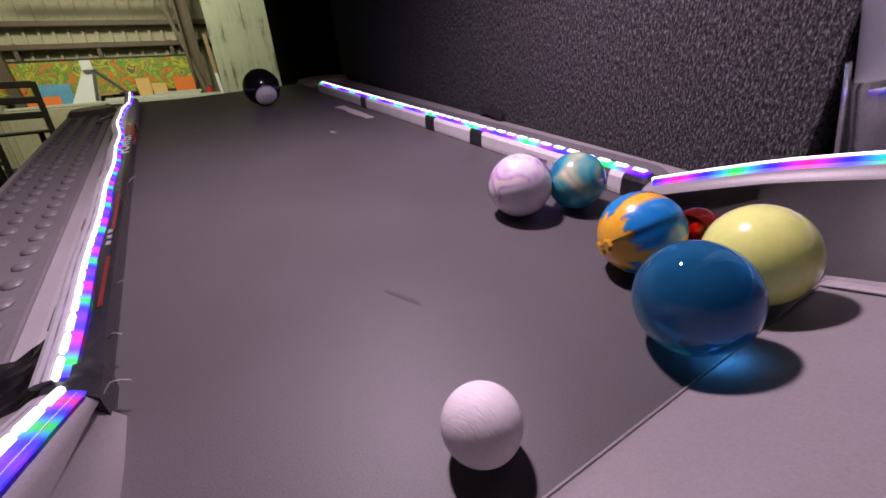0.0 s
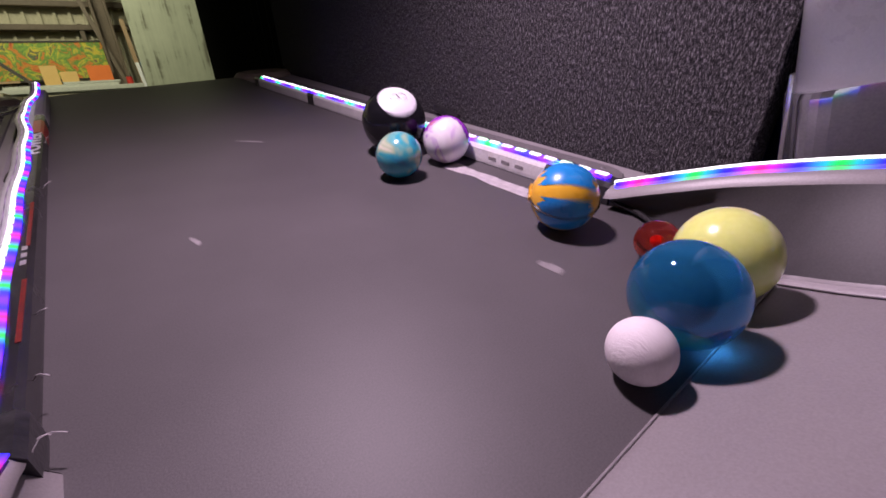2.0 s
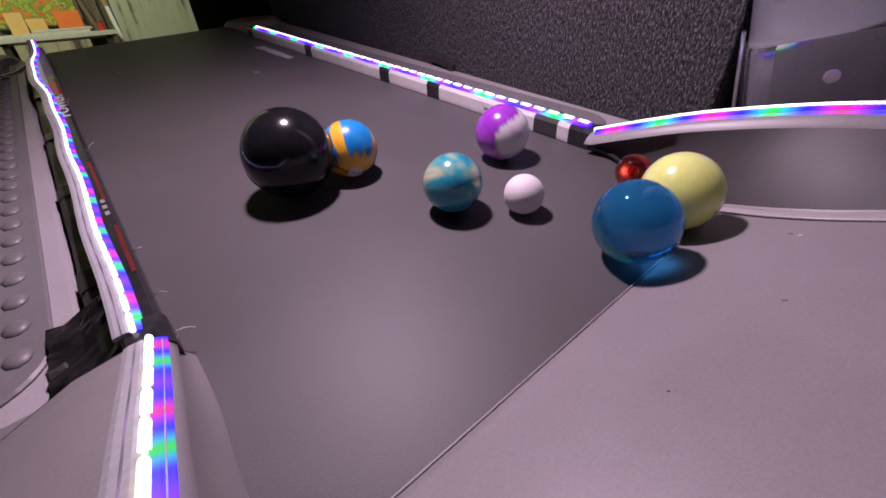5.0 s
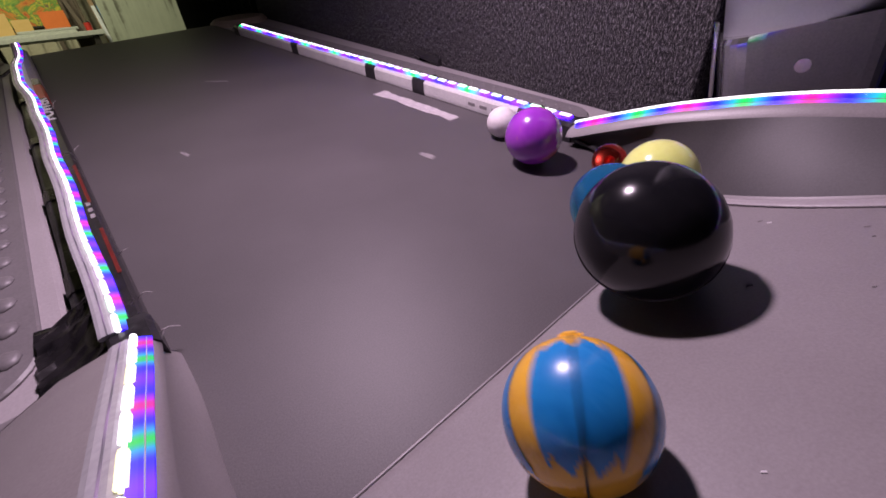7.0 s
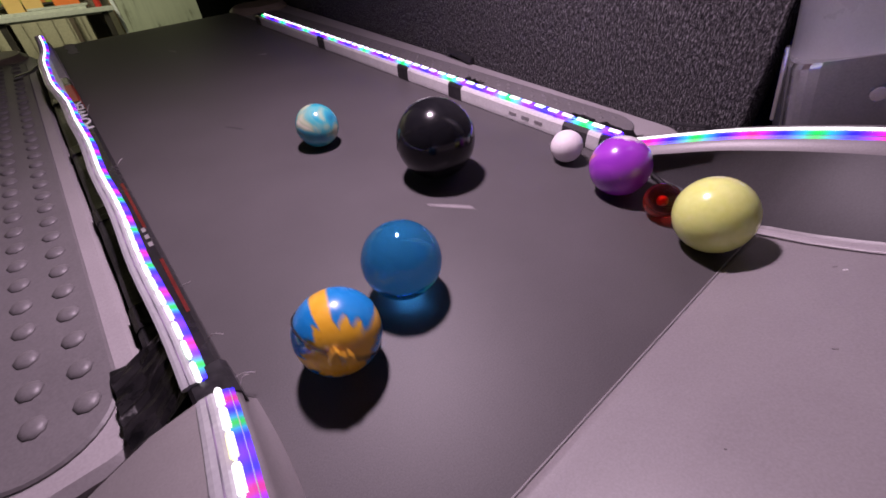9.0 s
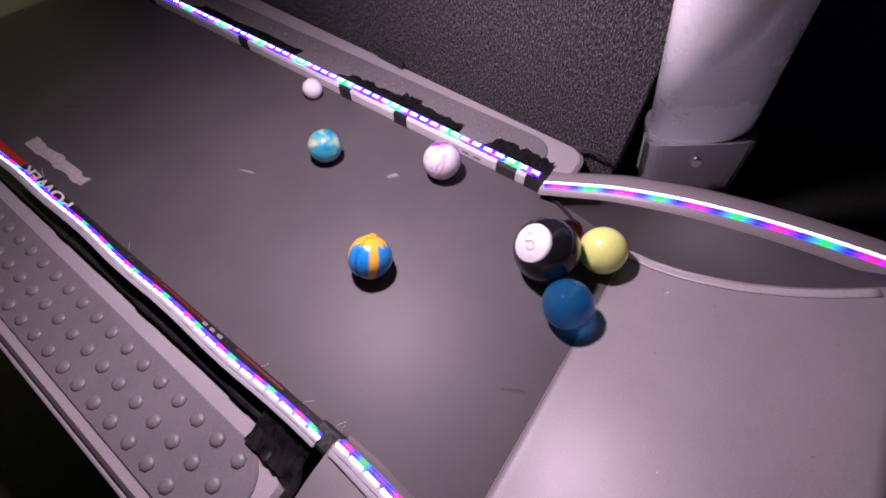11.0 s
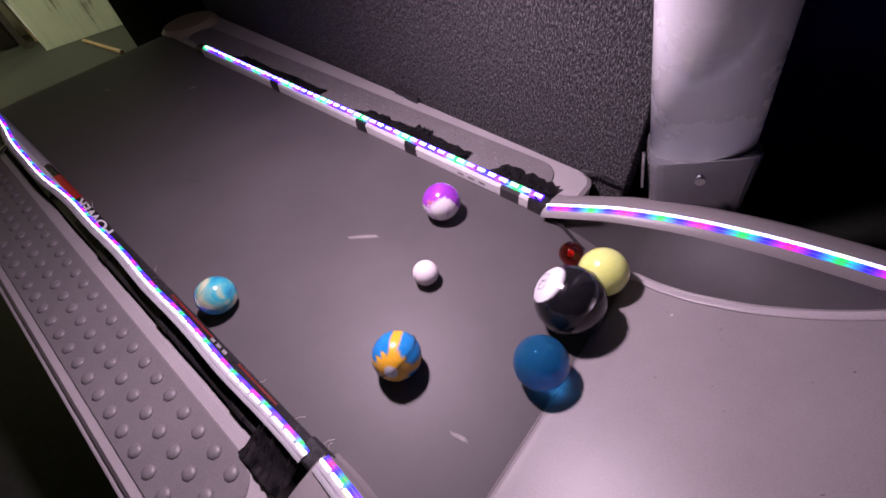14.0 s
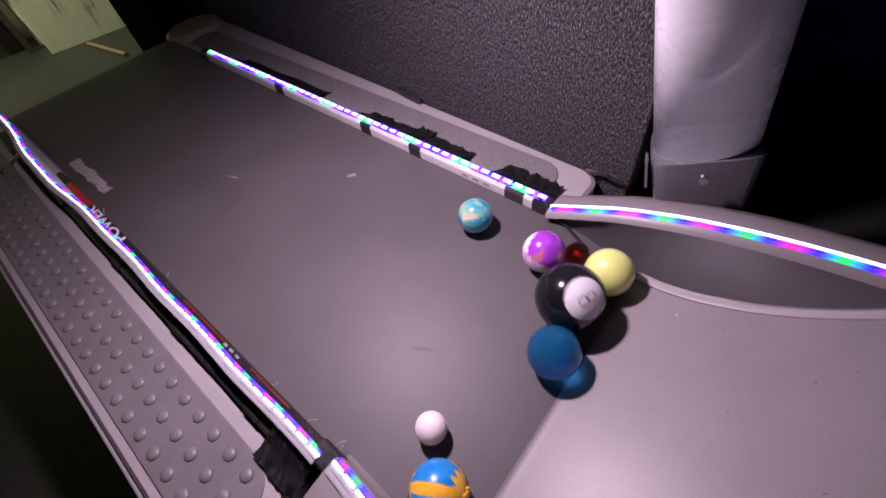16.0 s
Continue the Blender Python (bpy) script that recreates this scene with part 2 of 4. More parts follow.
solo("floor", box(-5, 4, -4, 9, FLOOR_Z - 0.1, FLOOR_Z), CONCRETE, "worn green-grey concrete floor of a dim workshop hall", "floor", kind="structure")
solo("wall_north", box(-5, 4, 8.0, 8.15, FLOOR_Z, 3.4), WALL_TAN, "tan corrugated metal wall of the lit hall", "wall", kind="structure")
solo("wall_west", box(-5.15, -5, -4, 8.15, FLOOR_Z, 3.4), WALL_TAN, "tan painted side wall of the hall", "wall", kind="structure")
solo("wall_east", box(4, 4.15, -4, 8.15, FLOOR_Z, 3.4), WALL_DARK, "dark painted wall beyond the treadmill", "wall", kind="structure")
solo("wall_south", box(-5, 4, -4.15, -4, FLOOR_Z, 3.4), WALL_DARK, "dark painted wall behind the treadmill", "wall", kind="structure")
# partition added to carry the blue glow right of the post
solo("wall_partition", box(1.25, 1.3, -2.2, 2.5, FLOOR_Z, 2.4), GLOW_BLUE, "added partition behind the post, blue glow put into its colour", "wall", kind="structure")
solo("ceiling", box(-5.15, 4.15, -4.15, 8.15, 3.4, 3.5), CEIL_DARK, "dark brown hall ceiling", "ceiling", kind="structure")


def bar(name, p, q, w, mat, parent):
    return part(name, sweep([p, q], ring_section(w, w, 4, 8.0), up=Vector((0.01, 1, 0.02))), mat, parent)


# beams and ribs of the far wall
for z in (1.22, 1.50, 1.9):
    solo("wall_beam", box(-4.9, 2.5, 7.82, 7.98, z, z + 0.07, 0.01), BEAM, "brown steel girt across the tan hall wall", "beam", group="girts of the hall wall", kind="structure")
for k in range(46):
    x = -4.6 + k * 0.16
    solo("wall_rib", box(x, x + 0.03, 7.955, 8.0, FLOOR_Z, 3.4), WALL_TAN, "raised rib of the tan metal wall", "rib", group="ribs of the hall wall", kind="structure")
column = thing("steel_column", "brown steel column with conduits in the hall", "column", kind="structure")
part("web", box(0.30, 0.44, 7.3, 7.34, FLOOR_Z, 3.4), BEAM, column)
for x in (0.28, 0.43):
    part("flange", box(x, x + 0.03, 7.2, 7.44, FLOOR_Z, 3.4, 0.004), BEAM, column)
for x in (0.22, 0.25):
    part("conduit", sweep([(x, 7.25, FLOOR_Z), (x, 7.25, 3.4)], ring_section(0.025, 0.025, 8)), STEEL, column)
brace = thing("diagonal_brace", "brown steel diagonal brace of the hall", "brace", kind="structure")
bar("rod", (0.0, 7.4, 2.4), (0.45, 7.2, 0.3), 0.05, BEAM, brace)
brace2 = thing("wall_post", "dark brown steel post against the hall wall", "post", kind="structure")
bar("rod", (-1.75, 7.7, FLOOR_Z), (-1.95, 7.7, 2.6), 0.12, BEAM, brace2)

# long bright painting
for x in (-1.7, -0.8, 0.1):
    solo("wall_batten", box(x, x + 0.05, 7.84, 7.99, FLOOR_Z, 1.3), BEAM, "brown upright batten that carries the painting", "batten", group="battens of the hall wall", kind="structure")
mural_mat = bpy.data.materials.new("bright_abstract_paint")
mural_mat.use_nodes = True
nt = mural_mat.node_tree
vec = nt.nodes.new("ShaderNodeTexCoord").outputs["Object"]
fac = noise_node(nt, vec, 4.5, 5, 0.6, 1.8)
nt.links.new(ramp_node(nt, fac, [(0.30, (0.55, 0.05, 0.02)), (0.42, (0.75, 0.30, 0.04)), (0.47, (0.12, 0.30, 0.05)), (0.52, (0.30, 0.45, 0.06)), (0.57, (0.80, 0.62, 0.05)), (0.62, (0.06, 0.16, 0.07)), (0.72, (0.70, 0.10, 0.05))]), nt.nodes["Principled BSDF"].inputs["Base Color"])
nt.nodes["Principled BSDF"].inputs["Roughness"].default_value = 0.6
mural = thing("wall_painting", "long abstract painting in green, yellow and red", "painting")
part("canvas", box(-2.0, 0.38, 7.80, 7.83, 0.62, 1.07, 0.004), mural_mat, mural)
for z0, z1 in ((0.60, 0.62), (1.07, 1.09)):
    part("frame_rail", box(-2.02, 0.40, 7.79, 7.84, z0, z1), CHAIR_DARK, mural)


def canvas(x, z, w, h, mat, label, y=7.05, lean=8):
    t = thing("leaning_canvas", label, "canvas", pose(x, y, z, -lean, 0, 0), group="canvases on the work table")
    part("panel", box(-w / 2, w / 2, 0, 0.015, 0, h, 0.003), mat, t)
    part("stretcher", box(-w / 2 + 0.01, w / 2 - 0.01, 0.015, 0.03, 0.01, h - 0.01), WOOD, t)


canvas(0.155, 0.462, 0.25, 0.26, ORANGE, "plain orange canvas leaning on the work table")
canvas(-0.16, 0.462, 0.17, 0.20, TAN_CANVAS, "plain tan canvas leaning on the work table")
canvas(-0.34, 0.462, 0.16, 0.28, TAN_CANVAS, "plain tan canvas leaning on the work table", 7.12)
canvas(-1.42, 0.462, 0.34, 0.12, ORANGE, "orange canvas leaning on the work table", 7.0)
canvas(-1.30, 0.462, 0.34, 0.27, BLUE_CANVAS, "blue canvas leaning behind an orange one", 7.10)
table = thing("work_table", "pale work table with stacked sheets in the hall", "table")
part("tabletop", box(-1.7, 0.55, 6.55, 7.3, 0.41, 0.46, 0.005), PAPER, table)
for x in (-1.6, -0.5, 0.45):
    for y in (6.62, 7.22):
        part("leg", box(x - 0.03, x + 0.03, y - 0.03, y + 0.03, FLOOR_Z, 0.41), CHAIR_DARK, table)
for k, (x, w, y) in enumerate([(-0.05, 0.7, 6.72), (0.05, 0.55, 6.72), (-0.55, 0.4, 6.7)]):
    solo("pale_sheet", box(x - w / 2, x + w / 2, y - 0.12, y + 0.14, 0.461 + (0.031 if k == 1 else 0), 0.49 + (0.026 if k == 1 else 0), 0.003), PAPER, "thick pale flat sheet lying on the work table", "sheet", group="sheets on the table")
can = thing("red_can", "small red can on the work table", "can")
part("body", sweep([(0.43, 6.75, 0.461), (0.43, 6.75, 0.55)], ring_section(0.07, 0.07, 14), up=Vector((0, 1, 0))), RED_PLASTIC, can)
part("lid", sweep([(0.43, 6.75, 0.55), (0.43, 6.75, 0.56)], ring_section(0.06, 0.06, 14), up=Vector((0, 1, 0))), STEEL, can)
easel = thing("folded_easel", "white folded board beside a dark wooden easel", "easel")
part("board", loft([[(-1.14, 6.9, 0.462), (-0.84, 6.9, 0.462), (-0.80, 6.95, 0.85), (-0.92, 6.95, 0.86)], [(-1.14, 6.93, 0.462), (-0.84, 6.93, 0.462), (-0.80, 6.98, 0.85), (-0.92, 6.98, 0.86)]]), WHITE_PAINT, easel)
bar("leg", (-0.80, 6.86, 0.84), (-0.86, 6.80, 0.48), 0.035, CHAIR_DARK, easel)
bar("leg", (-0.80, 6.86, 0.84), (-0.46, 6.70, 0.48), 0.04, CHAIR_DARK, easel)
bar("stretcher", (-0.84, 6.84, 0.55), (-0.60, 6.76, 0.55), 0.025, WOOD, easel)
part("top_block", box(-0.92, -0.80, 6.88, 6.96, 0.85, 0.96, 0.006), WHITE_PAINT, easel)
crate = thing("cardboard_box", "plain tan cardboard box in front of the work table", "box")
part("body", box(-1.55, -0.68, 5.9, 6.4, FLOOR_Z, 0.40, 0.01), WALL_TAN, crate)
part("flap", box(-1.55, -1.16, 5.9, 6.4, 0.402, 0.407), WALL_TAN, crate)
part("flap", box(-1.14, -0.68, 5.9, 6.4, 0.402, 0.407), WALL_TAN, crate)

# two-tone rack and striped panels next to the tall board
rack = thing("stencil_rack", "black and white curved stencils on a wooden rack", "rack")
for x in (0.62, 0.86):
    bar("post", (x, 7.0, FLOOR_Z), (x - 0.06, 7.1, 1.25), 0.05, WOOD, rack)
for k in range(5):
    pts = [(0.70 + 0.05 * math.sin(k * 1.3 + a * 0.7), 6.98, 0.42 + k * 0.16 + 0.03 * a) for a in range(5)]
    part("stencil", sweep(pts, ring_section(0.05, 0.02, 6), up=Vector((0, 1, 0))), WHITE_PAINT if k % 2 else SHAFT_BLACK, rack)
stripes = thing("striped_rack", "white and teal striped boards leaning on the rack", "rack")
for k in range(5):
    bar("strip", (0.62 + k * 0.055, 6.7, FLOOR_Z), (0.57 + k * 0.055, 6.9, 0.72), 0.04, WHITE_PAINT if k % 2 == 0 else BLUE_CANVAS, stripes)


def chair(m):
    c = thing("wooden_chair", "dark wooden chair with a slatted back", "chair", m, group="chairs in the hall")
    for x in (-0.2, 0.2):
        for y, h in ((-0.2, 0.42), (0.2, 0.86)):
            bar("leg", (x, y, 0), (x, y, h), 0.045, CHAIR_DARK, c)
    part("seat", box(-0.23, 0.23, -0.22, 0.22, 0.42, 0.45, 0.01), CHAIR_DARK, c)
    for z in (0.55, 0.68, 0.81):
        part("back_slat", box(-0.2, 0.2, 0.185, 0.215, z, z + 0.06, 0.006), CHAIR_DARK, c)
    bar("stretcher", (-0.2, -0.2, 0.2), (-0.2, 0.2, 0.2), 0.03, CHAIR_DARK, c)
    bar("stretcher", (0.2, -0.2, 0.2), (0.2, 0.2, 0.2), 0.03, CHAIR_DARK, c)
    return c


seat_one = chair(pose(-1.32, 5.2, FLOOR_Z, 0, 0, 205))
copy_thing(seat_one, pose(-1.75, 4.8, FLOOR_Z, 0, 0, 160))

# tall weathered board at the far end, with dark drips
drip = bpy.data.materials.new("dripped_board")
drip.use_nodes = True
nt = drip.node_tree
tc = nt.nodes.new("ShaderNodeTexCoord").outputs["Object"]
mp = nt.nodes.new("ShaderNodeMapping")
mp.inputs["Scale"].default_value = (19, 19, 1.4)
nt.links.new(tc, mp.inputs[0])
streak = noise_node(nt, mp.outputs[0], 1.0, 5, 0.6, 0.4)
stain = noise_node(nt, tc, 2.4, 6, 0.65)
mul = nt.nodes.new("ShaderNodeMath")
mul.operation = "MULTIPLY"
nt.links.new(streak, mul.inputs[0])
nt.links.new(stain, mul.inputs[1])
nt.links.new(ramp_node(nt, mul.outputs[0], [(0.14, (0.55, 0.58, 0.44)), (0.30, (0.46, 0.49, 0.37)), (0.37, (0.22, 0.22, 0.16)), (0.45, (0.08, 0.08, 0.06))]), nt.nodes["Principled BSDF"].inputs["Base Color"])
nt.nodes["Principled BSDF"].inputs["Roughness"].default_value = 0.6
board = thing("tall_board", "tall pale green board with dark paint drips", "board", pose(0.995, 5.95, FLOOR_Z, 0, 0, 0))
part("panel", box(-0.455, 0.455, 0, 0.02, 0, 3.2, 0.003), drip, board)
for x in (-0.44, 0.40):
    part("batten", box(x, x + 0.04, 0.02, 0.06, 0.02, 3.15), WOOD, board)
curtain = thing("black_curtain", "black hanging cloth beyond the fabric wall", "curtain")
CLOTH = material("black_cloth", (0.006, 0.006, 0.007), (0.012, 0.012, 0.013), 0.95, grain=300, blotch=5, spec=0.1)
fold = [(0.63 + 0.012 * (k % 2), 1.44 + 0.045 * k, 0) for k in range(29)] + [(0.685 + 0.05 * k, 2.76 + 0.03 * (k % 2), 0) for k in range(30)]
part("cloth", loft([[Vector(p) + Vector((0, d, z)) for p in fold] for z, d in ((FLOOR_Z, 0), (3.0, 0))], closed=False), CLOTH, curtain)
solo("long_stick", sweep([(0.842, 4.3, FLOOR_Z + 0.017), (0.843, 5.65, FLOOR_Z + 0.017)], ring_section(0.034, 0.034, 8)), WOOD, "pale wooden stick lying on the floor", "stick")
hall_lamp = thing("hall_fixture", "bright tube light fixture hanging in the hall", "ceiling light")
part("housing", box(-1.5, 0.3, 7.0, 7.12, 2.0, 2.06, 0.01), WHITE_PAINT, hall_lamp)
for x in (-1.3, 0.1):
    part("hanger", sweep([(x, 7.06, 2.05), (x, 7.06, 3.41)], ring_section(0.02, 0.02, 6), up=Vector((0, 1, 0))), STEEL, hall_lamp)
part("tube", sweep([(-1.45, 7.06, 1.985), (0.25, 7.06, 1.985)], ring_section(0.03, 0.03, 10)), glow("tube_glow", (1.0, 0.95, 0.75), 6), hall_lamp)

# ---- treadmill ----
treadmill = thing("treadmill", "grey folding treadmill with a running black belt, deck raised", "treadmill", INC)
BELT_X0, BELT_X1, BELT_Y0, BELT_Y1, ROLL = -0.023, 0.447, -0.19, 1.28, 0.0207


def arc_pts(cy, cz, r, a0, a1, n):
    return [(cy + r * math.cos(a0 + (a1 - a0) * k / n), cz + r * math.sin(a0 + (a1 - a0) * k / n)) for k in range(n + 1)]


prof = [(BELT_Y0 + (BELT_Y1 - BELT_Y0) * k / 40, 0.0) for k in range(41)]
prof += arc_pts(BELT_Y1, -ROLL, ROLL, math.pi / 2, -math.pi / 2, 10)[1:]
prof += arc_pts(BELT_Y0, -ROLL, ROLL, -math.pi / 2, -1.5 * math.pi, 10)[:-1]
bm = loft([[(BELT_X0, y, z) for y, z in prof], [(BELT_X1, y, z) for y, z in prof]], caps=False)
part("belt", bm, RUBBER, treadmill, "black running belt", smooth=True)
for y in (BELT_Y0, BELT_Y1):
    part("roller", sweep([(BELT_X0, y, -ROLL), (BELT_X1, y, -ROLL)], ring_section(0.038, 0.038, 20)), STEEL, treadmill)
part("deck", box(BELT_X0, BELT_X1, BELT_Y0 + 0.03, BELT_Y1 - 0.03, -0.034, -0.006), TRENCH, treadmill)
for x0, x1 in ((-0.165, -0.10), (0.49, 0.56)):
    part("side_beam", box(x0, x1, -0.5, 1.25, -0.11, -0.035, 0.01), SHAFT_BLACK, treadmill)


def rail_plan(x0, x1, y0, y1, r, n=8):
    pts = []
    for cx, cy, a in ((x1 - r, y1 - r, 0), (x0 + r, y1 - r, 90), (x0 + r, y0 + r, 180), (x1 - r, y0 + r, 270)):
        pts += [(cx + r * math.cos(radians(a + 90 * k / n)), cy + r * math.sin(radians(a + 90 * k / n))) for k in range(n + 1)]
    return pts


def slab(plan, z0, z1, inset=0.004, bm=None):
    cx, cy = sum(p[0] for p in plan) / len(plan), sum(p[1] for p in plan) / len(plan)

    def ring(z, d):
        out = []
        for x, y in plan:
            out.append((x + (d if x < cx else -d), y + (d if y < cy else -d), z))
        return out
    return loft([ring(z0, 0), ring(z1 - inset, 0), ring(z1, inset)], bm=bm)


def foot_rail(x0, x1, y0, pad_x0, pad_x1, pad_y0, label, bumps, taper=0.0):
    plan = [(x - taper * max(0, y) if x > (x0 + x1) / 2 else x, y) for x, y in rail_plan(x0, x1, y0, 1.30, 0.03)]
    rail = part("foot_rail", slab(plan, -0.05, -0.006, 0.006), LIP, treadmill, label)
    pad = part("tread_pad", slab(rail_plan(pad_x0, pad_x1, pad_y0, 1.22, min(0.05, (pad_x1 - pad_x0) / 2 - 0.002)), -0.008, -0.003, 0.0015), PAD, rail, "grey textured foot pad")
    bm = bmesh.new()
    for bx, r0, pitch, start in bumps:
        by = start
        while by < 1.19:
            rings = [[(bx + r * r0 * math.cos(a * math.pi / 4) * 0.9, by + r * r0 * math.sin(a * math.pi / 4), -0.0034 + z * r0) for a in range(8)] for r, z in ((1.0, 0.0), (0.92, 0.16), (0.69, 0.32), (0.35, 0.41))]
            loft(rings, bm=bm)
            by += pitch
    tagged(part("bump_field", bm, PAD, rail, smooth=True), kind="stuff")
    return rail


left_rail = foot_rail(-0.174, -0.046, 0.026, -0.158, -0.064, 0.046, "pale grey foot rail with a bumped pad", [(x, 0.0098, 0.0355, y) for x, y in ((-0.083, 0.084), (-0.113, 0.087), (-0.142, 0.090))])
right_rail = foot_rail(0.457, 0.570, -0.02, 0.468, 0.552, 0.036, "pale grey foot rail with a finely dotted pad", [(0.488 + 0.0125 * k, 0.0036, 0.024, 0.075 + 0.012 * (k % 2)) for k in range(5)], -0.036)
part("outer_skirt", box(-0.182, -0.174, -0.1, 1.28, -0.10, -0.016, 0.003), LIP, left_rail)
part("end_cap", slab(rail_plan(0.440, 0.612, 1.215, 1.345, 0.066), -0.04, 0.010, 0.010), CAP_TAN, right_rail, "rounded tan end cap")
part("end_cap", slab(rail_plan(-0.17, -0.056, 1.22, 1.335, 0.05), -0.04, 0.006, 0.010), CAP_TAN, left_rail, "rounded tan end cap")
# near-black strips added for the black gaps between belt and foot rails
part("dark_gap_strip", box(-0.0455, -0.0235, 0.02, 1.26, -0.05, -0.012), TRENCH, treadmill)
part("dark_gap_strip", box(0.4475, 0.4565, 0.0, 1.26, -0.05, -0.012), TRENCH, treadmill)

# motor hood: a ramp with a raised, curved wall on both sides
SLOPE, EDGE_Y = 0.45, -0.147
LED_EDGE = [(-0.50, 0.454, 0.122), (-0.40, 0.455, 0.119), (-0.30, 0.454, 0.109), (-0.20, 0.452, 0.0905), (-0.10, 0.447, 0.0615), (-0.05, 0.441, 0.0425), (0.0, 0.435, 0.022)]
WALL_FOOT = [(-0.42, 0.447), (-0.385, 0.436), (-0.372, 0.429), (-0.335, 0.412), (-0.30, 0.401), (-0.26, 0.394), (-0.225, 0.393), (-0.19, 0.397), (-0.147, 0.409), (-0.10, 0.420), (-0.05, 0.430), (0.0, 0.436)]


def hood_ramp(y):
    z = SLOPE * max(0.0, EDGE_Y - y)
    if y < -0.386:
        d = -0.386 - y
        z = SLOPE * 0.239 + SLOPE * d * max(0.0, 1 - d / 0.02) - 0.75 * max(0.0, d - 0.008)
    return z


LED_EDGE_L = [(-0.50, -0.045, 0.124), (-0.40, -0.042, 0.120), (-0.30, -0.037, 0.110), (-0.20, -0.028, 0.092), (-0.106, -0.019, 0.067), (-0.03, -0.014, 0.040), (0.0, -0.013, 0.028)]
WALL_FOOT_L = [(-0.46, -0.030), (-0.33, -0.012), (-0.236, -0.004), (-0.10, 0.001), (-0.04, 0.007), (0.0, 0.009)]
ys = [0.004 - 0.0075 * k for k in range(100)]
floor_rings, sides, tops = [], ([], []), ([], [])
for y in ys:
    zr = hood_ramp(y)
    drop = 0.0 if y > -0.5 else (-0.5 - y) ** 2 * 1.2
    spans = []
    for side, (edge, foot, sgn) in enumerate(((LED_EDGE_L, WALL_FOOT_L, -1), (LED_EDGE, WALL_FOOT, 1))):
        ex, ez = lerp_rows(edge, y)
        fx = lerp_rows(foot, y)[0]
        if y < -0.46:
            ez = max(ez, zr)
        base = zr if y < EDGE_Y else -0.012
        wide = 0.086 if sgn > 0 else 0.13
        tops[side].append([(x, y, z - drop) for x, z in ((ex - sgn * 0.0135, ez - 0.0105), (ex - sgn * 0.010, ez - 0.0045), (ex - sgn * 0.003, ez - 0.0008), (ex + sgn * 0.004, ez), (ex + sgn * 0.035, ez - 0.004), (ex + sgn * wide * 0.7, ez - 0.026), (ex + sgn * wide, ez - 0.045), (ex + sgn * (wide + 0.03), ez - 0.07), (ex + sgn * (wide + 0.035), -0.10))])
        sides[side].append([(x, y, z - drop) for x, z in ((fx, base + 0.005), (fx + (ex - fx) * 0.22, base + (ez - base) * 0.35), (fx + (ex - fx) * 0.55, base + (ez - base) * 0.65), (ex - sgn * 0.0135, ez - 0.0105))])
        spans.append((fx, base))
    if y < EDGE_Y:
        (lx, _), (rx, _) = spans
        inner = [(lx, zr + 0.005), (lx + 0.003, zr + 0.0015), (lx + 0.010, zr)] + [(lx + (rx - lx) * q, zr) for q in (0.2, 0.4, 0.6, 0.8)] + [(rx - 0.012, zr), (rx - 0.004, zr + 0.0015), (rx, zr + 0.005)]
        floor_rings.append([(x, y, z - drop) for x, z in inner])
floor_rings.insert(0, [(x, EDGE_Y, z - floor_rings[0][3][2] + 0.0006) for x, y, z in floor_rings[0]])
floor_rings.insert(0, [(x, EDGE_Y + 0.0004, -0.004) for x, y, z in floor_rings[0]])
hood_bm = loft(floor_rings, closed=False)
for side in (0, 1):
    loft(tops[side], closed=False, bm=hood_bm)
    if side == 0:
        loft(sides[side], closed=False, bm=hood_bm)
    ends = sides[side][0] + tops[side][0][1:]
    hood_bm.faces.new([hood_bm.verts.new(Vector(p) + Vector((0, 0.0006, 0))) for p in ends + [(ends[-1][0], 0.004, -0.11), (ends[0][0], 0.004, -0.11)]])
bmesh.ops.remove_doubles(hood_bm, verts=hood_bm.verts, dist=0.0003)
hood = part("motor_hood", hood_bm, PLASTIC, treadmill, "smooth grey motor hood with a sloping top", smooth=True)
# the right wall's faces get a darker grey than the rest of the hood
part("side_panel", loft(sides[1], closed=False), SIDE_DARK, hood, "curved side wall, a darker grey than the hood", smooth=True)
# soft highlight along the wall's foot, laid on as a paler strip
fillet = [(lerp_rows(WALL_FOOT, y)[0] - 0.0050, y, hood_ramp(y) + 0.0014) for y in [-0.15 - 0.0075 * k for k in range(31)]]
part("fillet", sweep(fillet, ring_section(0.013, 0.0036, 12)), LIP, hood, "pale fillet along the side panel, its highlight put into the colour", smooth=True)
lip_pts = [(0.016 + 0.386 * k / 12, EDGE_Y - 0.0008, 0.0012) for k in range(13)]
part("front_lip", sweep(lip_pts, ring_section(0.0016, 0.0016, 8)), PLASTIC, hood, "worn pale front lip")
rs = random.Random(4)
for k in range(16):
    x, y = rs.uniform(0.08, 0.38), rs.uniform(-0.37, -0.17)
    s = rs.uniform(0.0007, 0.0016)
    part("paint_chip", sweep([(x, y, hood_ramp(y) + 0.0004), (x + s * 1.2, y - s * 1.5, hood_ramp(y - s * 1.5) + 0.0004)], ring_section(s, 0.0006, 6)), SHAFT_WHITE if k < 5 else SCUFF_PALE, hood)

# upright post on the hood's shoulder
UPX, UPY = Vector((0.36, -0.93, 0)).normalized(), Vector((-0.93, -0.36, 0)).normalized()


def post_ring(c, w, d, power, n=28):
    out = []
    for a, b in ring_section(w, d, n, power):
        v = UPX * a + UPY * b
        out.append(Vector(c) + v + Vector((0, 0, -0.30 * v.y)))
    return out


